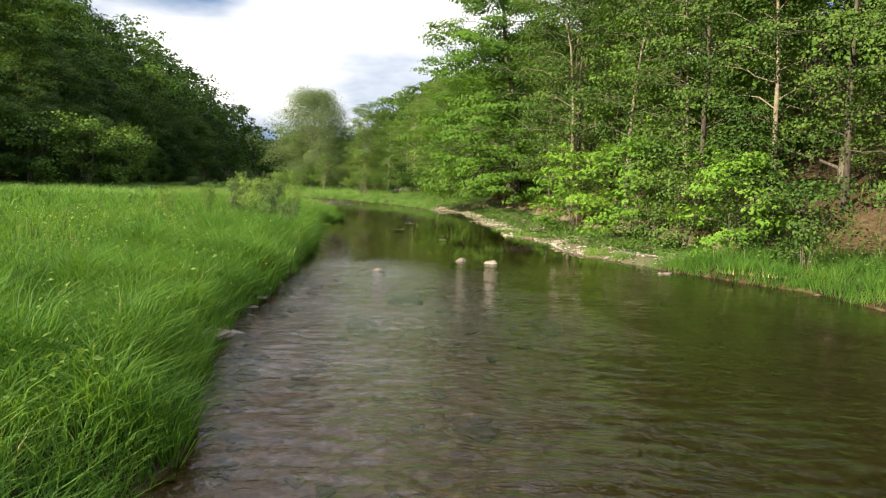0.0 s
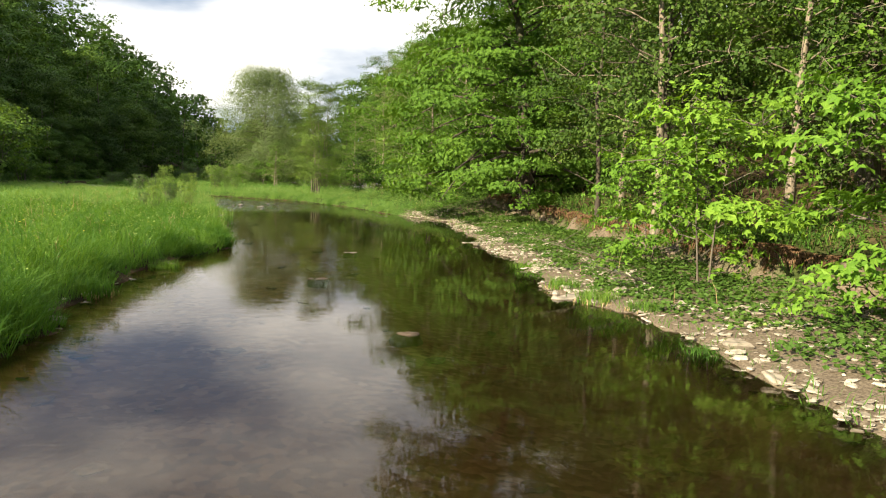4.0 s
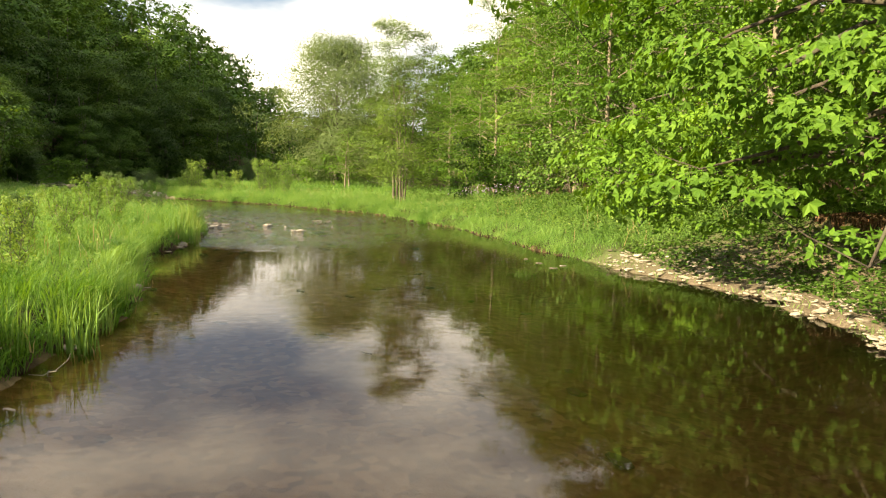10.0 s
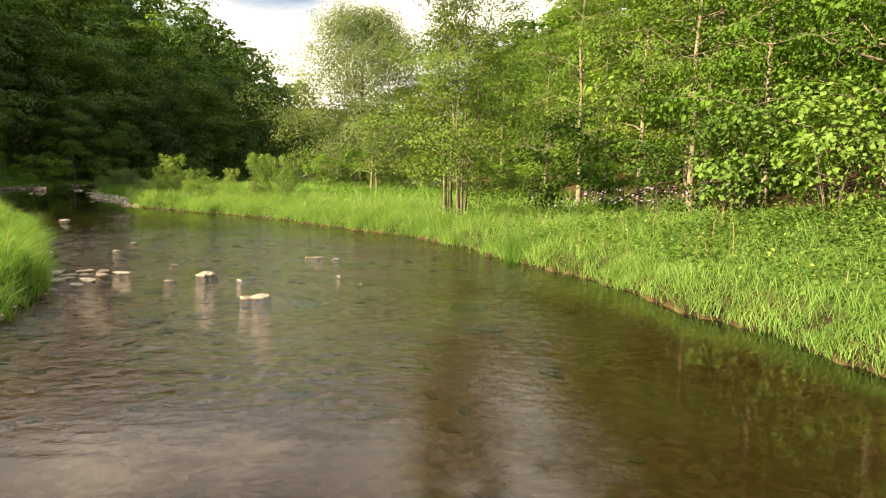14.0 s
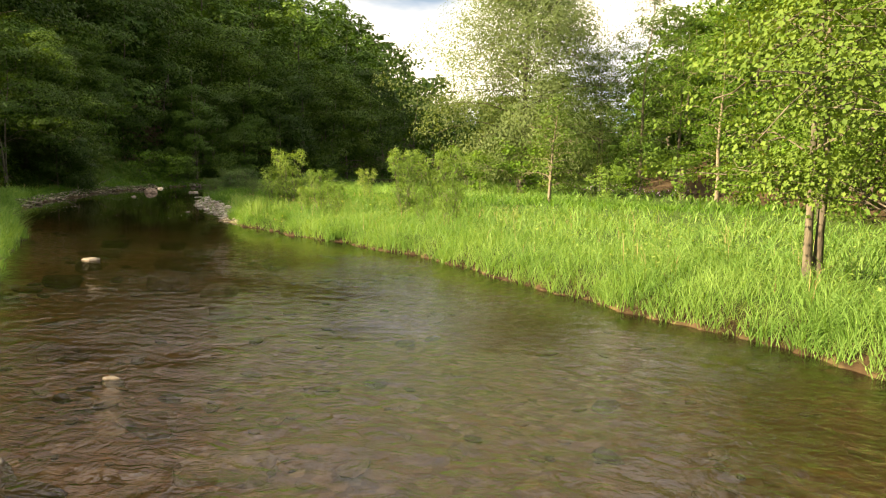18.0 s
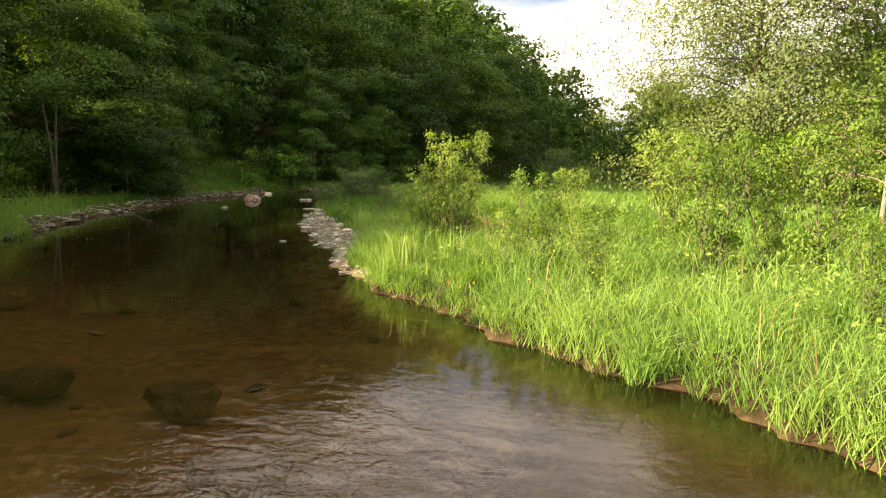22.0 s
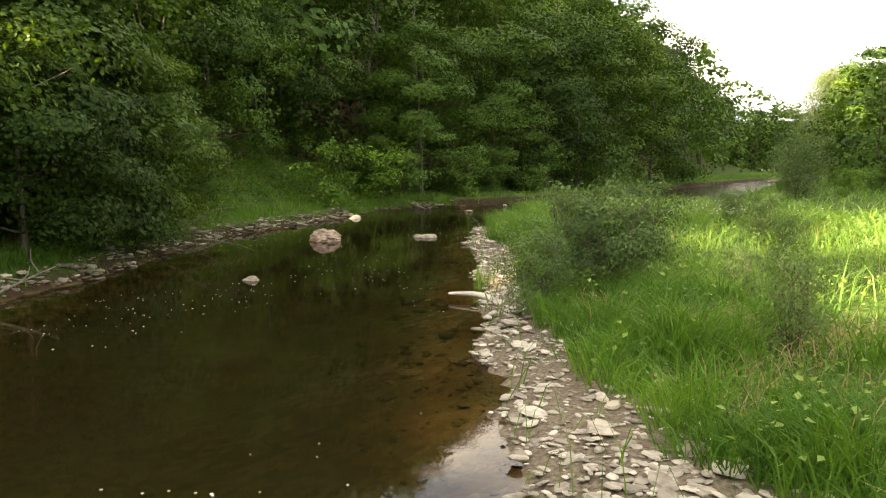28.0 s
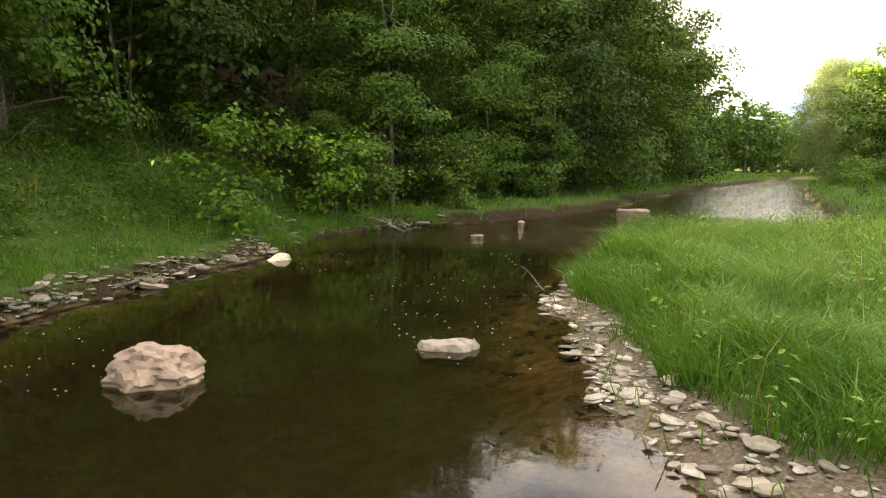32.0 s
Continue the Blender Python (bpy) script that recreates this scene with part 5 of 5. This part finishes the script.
rock(0.92, 31.2, 0.42, 0.22, 0.18, 0, 3, None, "small pale stone just above the shallow water", 0.020)
rock(0.84, 25.7, 0.46, 0.26, 0.2, 5, 3, MAT_WET, "pale slab in the still pool", 0.02)
rock(4.65, 35.45, 0.75, 0.35, 0.24, 10, 3, None, "long pale slab by the beach", 0.033)
rock(5.75, 33.5, 0.5, 0.35, 0.3, 60, 1, None, "small pale stone just above the shallow water", 0.046)
rock(5.85, 23.9, 0.75, 0.45, 0.35, 20, 3, None, "smooth pale stone at the water's edge", 0.066)
rock(5.7, 24.4, 0.55, 0.4, 0.3, 70, 1, None, "smooth pale stone at the water's edge", 0.059)
rock(2.9, 20.4, 0.48, 0.3, 0.2, 0, 2, MAT_WET, "wet brown stone in the pool", 0.03)
rock(-30.0, 88.0, 0.5, 0.4, 0.3, 20, 1, None, "small pale stone just above the shallow water", 0.040)
rock(9.0, 11.4, 0.4, 0.25, 0.2, 0, 3, MAT_ROCK, "small pale stone just above the shallow water", 0.05)

for x, y, a in ((-22.6, 77.6, 10), (-21.0, 76.6, 40), (-22.9, 75.4, 70), (-19.7, 74.4, 20), (-18.2, 75.6, 100), (-24.2, 77.2, 30), (-20.4, 71.6, 15), (-16.0, 70.6, 60), (-12.4, 65.2, 35), (-6.6, 60.4, 80), (-10.9, 57.6, 20), (-9.3, 57.9, 130), (2.4, 6.4, 20), (4.9, 4.0, 75), (6.3, 7.8, 30), (1.9, 3.5, 110), (5.6, 1.6, 10), (7.3, 5.2, 60), (-37.9, 91.4, 15), (-40.7, 97.0, 40), (-33.9, 88.0, 10)):
    rock(x, y, 0.75, 0.5, 0.22, a, 3, MAT_WET, "flat wet rock just below the surface", -0.012)
for q in range(16):
    rock(-12.9 + 0.85 * (q % 4) * 0.5 + 0.1 * math.sin(q * 5), 59.7 + 0.45 * (q // 4) + 0.1 * math.cos(q * 3), 0.34 + 0.1 * math.sin(q), 0.22, 0.06, q * 47, 3, MAT_STONE, "thin flat pale slab in a heap by the grassy spit", 0.025 + 0.015 * (q % 3))
# drift wood slab on the bar
ks = np.linspace(0, 1, 9)
v, f = tube(np.stack([ks * 0.95, 0.14 * np.sin(ks * 3.0), 0.02 + 0.03 * np.sin(ks * 4)], 1), 0.085 * (0.55 + 0.45 * np.sin(ks * 3.1)), 8)
log = new("driftwood")
tagged(log, "pale curved piece of driftwood lying in the shallows", "driftwood")
link_mesh("log", v, f, MAT_DRIFT, log, True)
log.matrix_basis = Matrix.Translation((-37.3, 98.35, 0.09)) @ Matrix.Rotation(radians(-8), 4, "Z") @ Matrix.Diagonal((0.95, 1.25, 0.5, 1))

# stump with upturned roots on the far bank, and fallen branches
def fallen(name, x, y, z, long, turn, lift, n_twig, thick, seed, label, mat):
    rng = np.random.RandomState(seed)
    ks = np.linspace(0, 1, 7)
    main = np.stack([ks * long, 0.06 * long * np.sin(ks * 5 + seed), lift * ks * long], 1)
    root = new(name)
    tagged(root, label, "dead branch")
    v, f = tube(main, thick * (1 - 0.8 * ks), 6)
    link_mesh("stem", v, f, mat, root, True)
    for _ in range(n_twig):
        k = rng.uniform(0.2, 0.95)
        p0 = np.array([np.interp(k, ks, main[:, i]) for i in range(3)])
        p1 = p0 + rng.normal(0, 0.22 * long, 3) * (1, 1, 0.6) + (0.1 * long, 0, 0.08 * long)
        v, f = tube(np.stack([p0, (p0 + p1) / 2 + rng.normal(0, 0.03 * long, 3), p1]), [thick * 0.4, thick * 0.3, thick * 0.08], 4)
        link_mesh("twig", v, f, mat, root, True)
    root.matrix_basis = Matrix.Translation((x, y, z)) @ Matrix.Rotation(radians(turn), 4, "Z")
    return root


for q, (x, y, long, turn, lift, tw, th) in enumerate(((-42.6, 93.6, 1.1, 60, 0.45, 4, 0.03), (-46.2, 100.0, 1.6, 10, 0.35, 8, 0.018), (-46.9, 101.2, 1.5, -30, 0.3, 8, 0.016), (-46.8, 99.6, 1.8, 30, 0.5, 9, 0.018), (-53.2, 106.6, 1.5, 20, 0.75, 6, 0.014),
                                                      (-53.6, 106.0, 1.4, 75, 0.8, 6, 0.013), (-54, 107, 1.6, 120, 0.7, 5, 0.013), (-51.3, 118.4, 0.9, 200, 0.5, 8, 0.07), (-51.6, 118.0, 0.8, 330, 0.6, 8, 0.06), (-43.7, 110.4, 0.9, 150, 0.4, 5, 0.014),
                                                      (9.8, 13.6, 1.6, 160, 0.06, 4, 0.03), (-5.4, 41.0, 0.9, -60, 0.25, 3, 0.018), (-5.7, 39.3, 0.7, 30, 0.2, 3, 0.04), (8.0, 26.5, 2.4, 170, 0.25, 8, 0.025), (7.9, 24.6, 2.0, 200, 0.3, 8, 0.02))):
    fallen("fallen_branch", x, y, height_at(x, y) - 0.02, long, turn, lift, tw, th, 400 + q, "bare grey dead branch lying on the river bank", MAT_DEAD if q < 13 else MAT_BARK)


def flowers(name, n, spots, spread, tall, size, colour, label, seed):
    rng = np.random.RandomState(seed)
    c = np.array(spots)[rng.randint(0, len(spots), n)] + rng.normal(0, spread, (n, 2))
    z = lay(c[:, 0], c[:, 1])["z"] + tall * rng.uniform(0.75, 1.1, n)
    m, nn, ll = material(name)
    info = nn.new("ShaderNodeNewGeometry")
    r = ramp_node(nn, ll, info.outputs["Random Per Island"], [(0.0, tuple(0.7 * k for k in colour)), (1.0, colour)])
    ll.new(r.outputs["Color"], nn["Principled BSDF"].inputs["Base Color"])
    v, f = leaves(np.stack([c[:, 0], c[:, 1], z], 1), size, rng, 0.0, 0.5)
    tagged(link_mesh(name, v, f, m), label, "flowers", kind="stuff")


flowers("purple_flowers", 420, [(-1.2, 67), (0.2, 66.2), (-2.4, 69), (-2.0, 66.3), (-12, 101), (-14, 104), (-10, 97)], 0.7, 0.95, 0.05, (0.52, 0.36, 0.66), "pale purple wildflowers among the tall grass", 501)
flowers("white_flowers", 380, [(-36.8, 109.5), (-35.8, 110.8), (-36.2, 107.6), (-34.5, 109)], 0.7, 0.62, 0.035, (0.78, 0.78, 0.70), "small white meadow flowers in the grass", 502)
flowers("yellow_flowers", 300, [(-3, 5), (-5, 9), (-7, 4), (-4, 12), (-9, 12), (-6, 27), (-21, 82.5), (4, 57)], 1.6, 0.62, 0.03, (0.70, 0.58, 0.06), "small yellow meadow flowers in the grass", 503)

# ---- foam ----
rng = np.random.RandomState(77)
n = 5200
fx, fy = rng.uniform(-50, -28, n), rng.uniform(84, 116, n)
fp = lay(fx, fy)
keep = (fp["d"] < -0.6) & (bumps(fx, fy, 5, 51) > 0.1)
fx, fy = fx[keep], fy[keep]
r = rng.uniform(0.006, 0.016, len(fx))
a = np.arange(6) * 2 * np.pi / 6
v = np.stack([fx[:, None] + r[:, None] * np.cos(a), fy[:, None] + r[:, None] * np.sin(a), np.full((len(fx), 6), 0.005)], -1).reshape(-1, 3)
f = np.arange(len(v)).reshape(-1, 6)
m, nn, ll = material("foam")
nn["Principled BSDF"].inputs["Base Color"].default_value = (0.75, 0.74, 0.70, 1)
foam = link_mesh("foam_flecks", v, f, m)
tagged(foam, "small white foam flecks drifting on the pool", "foam", kind="stuff")
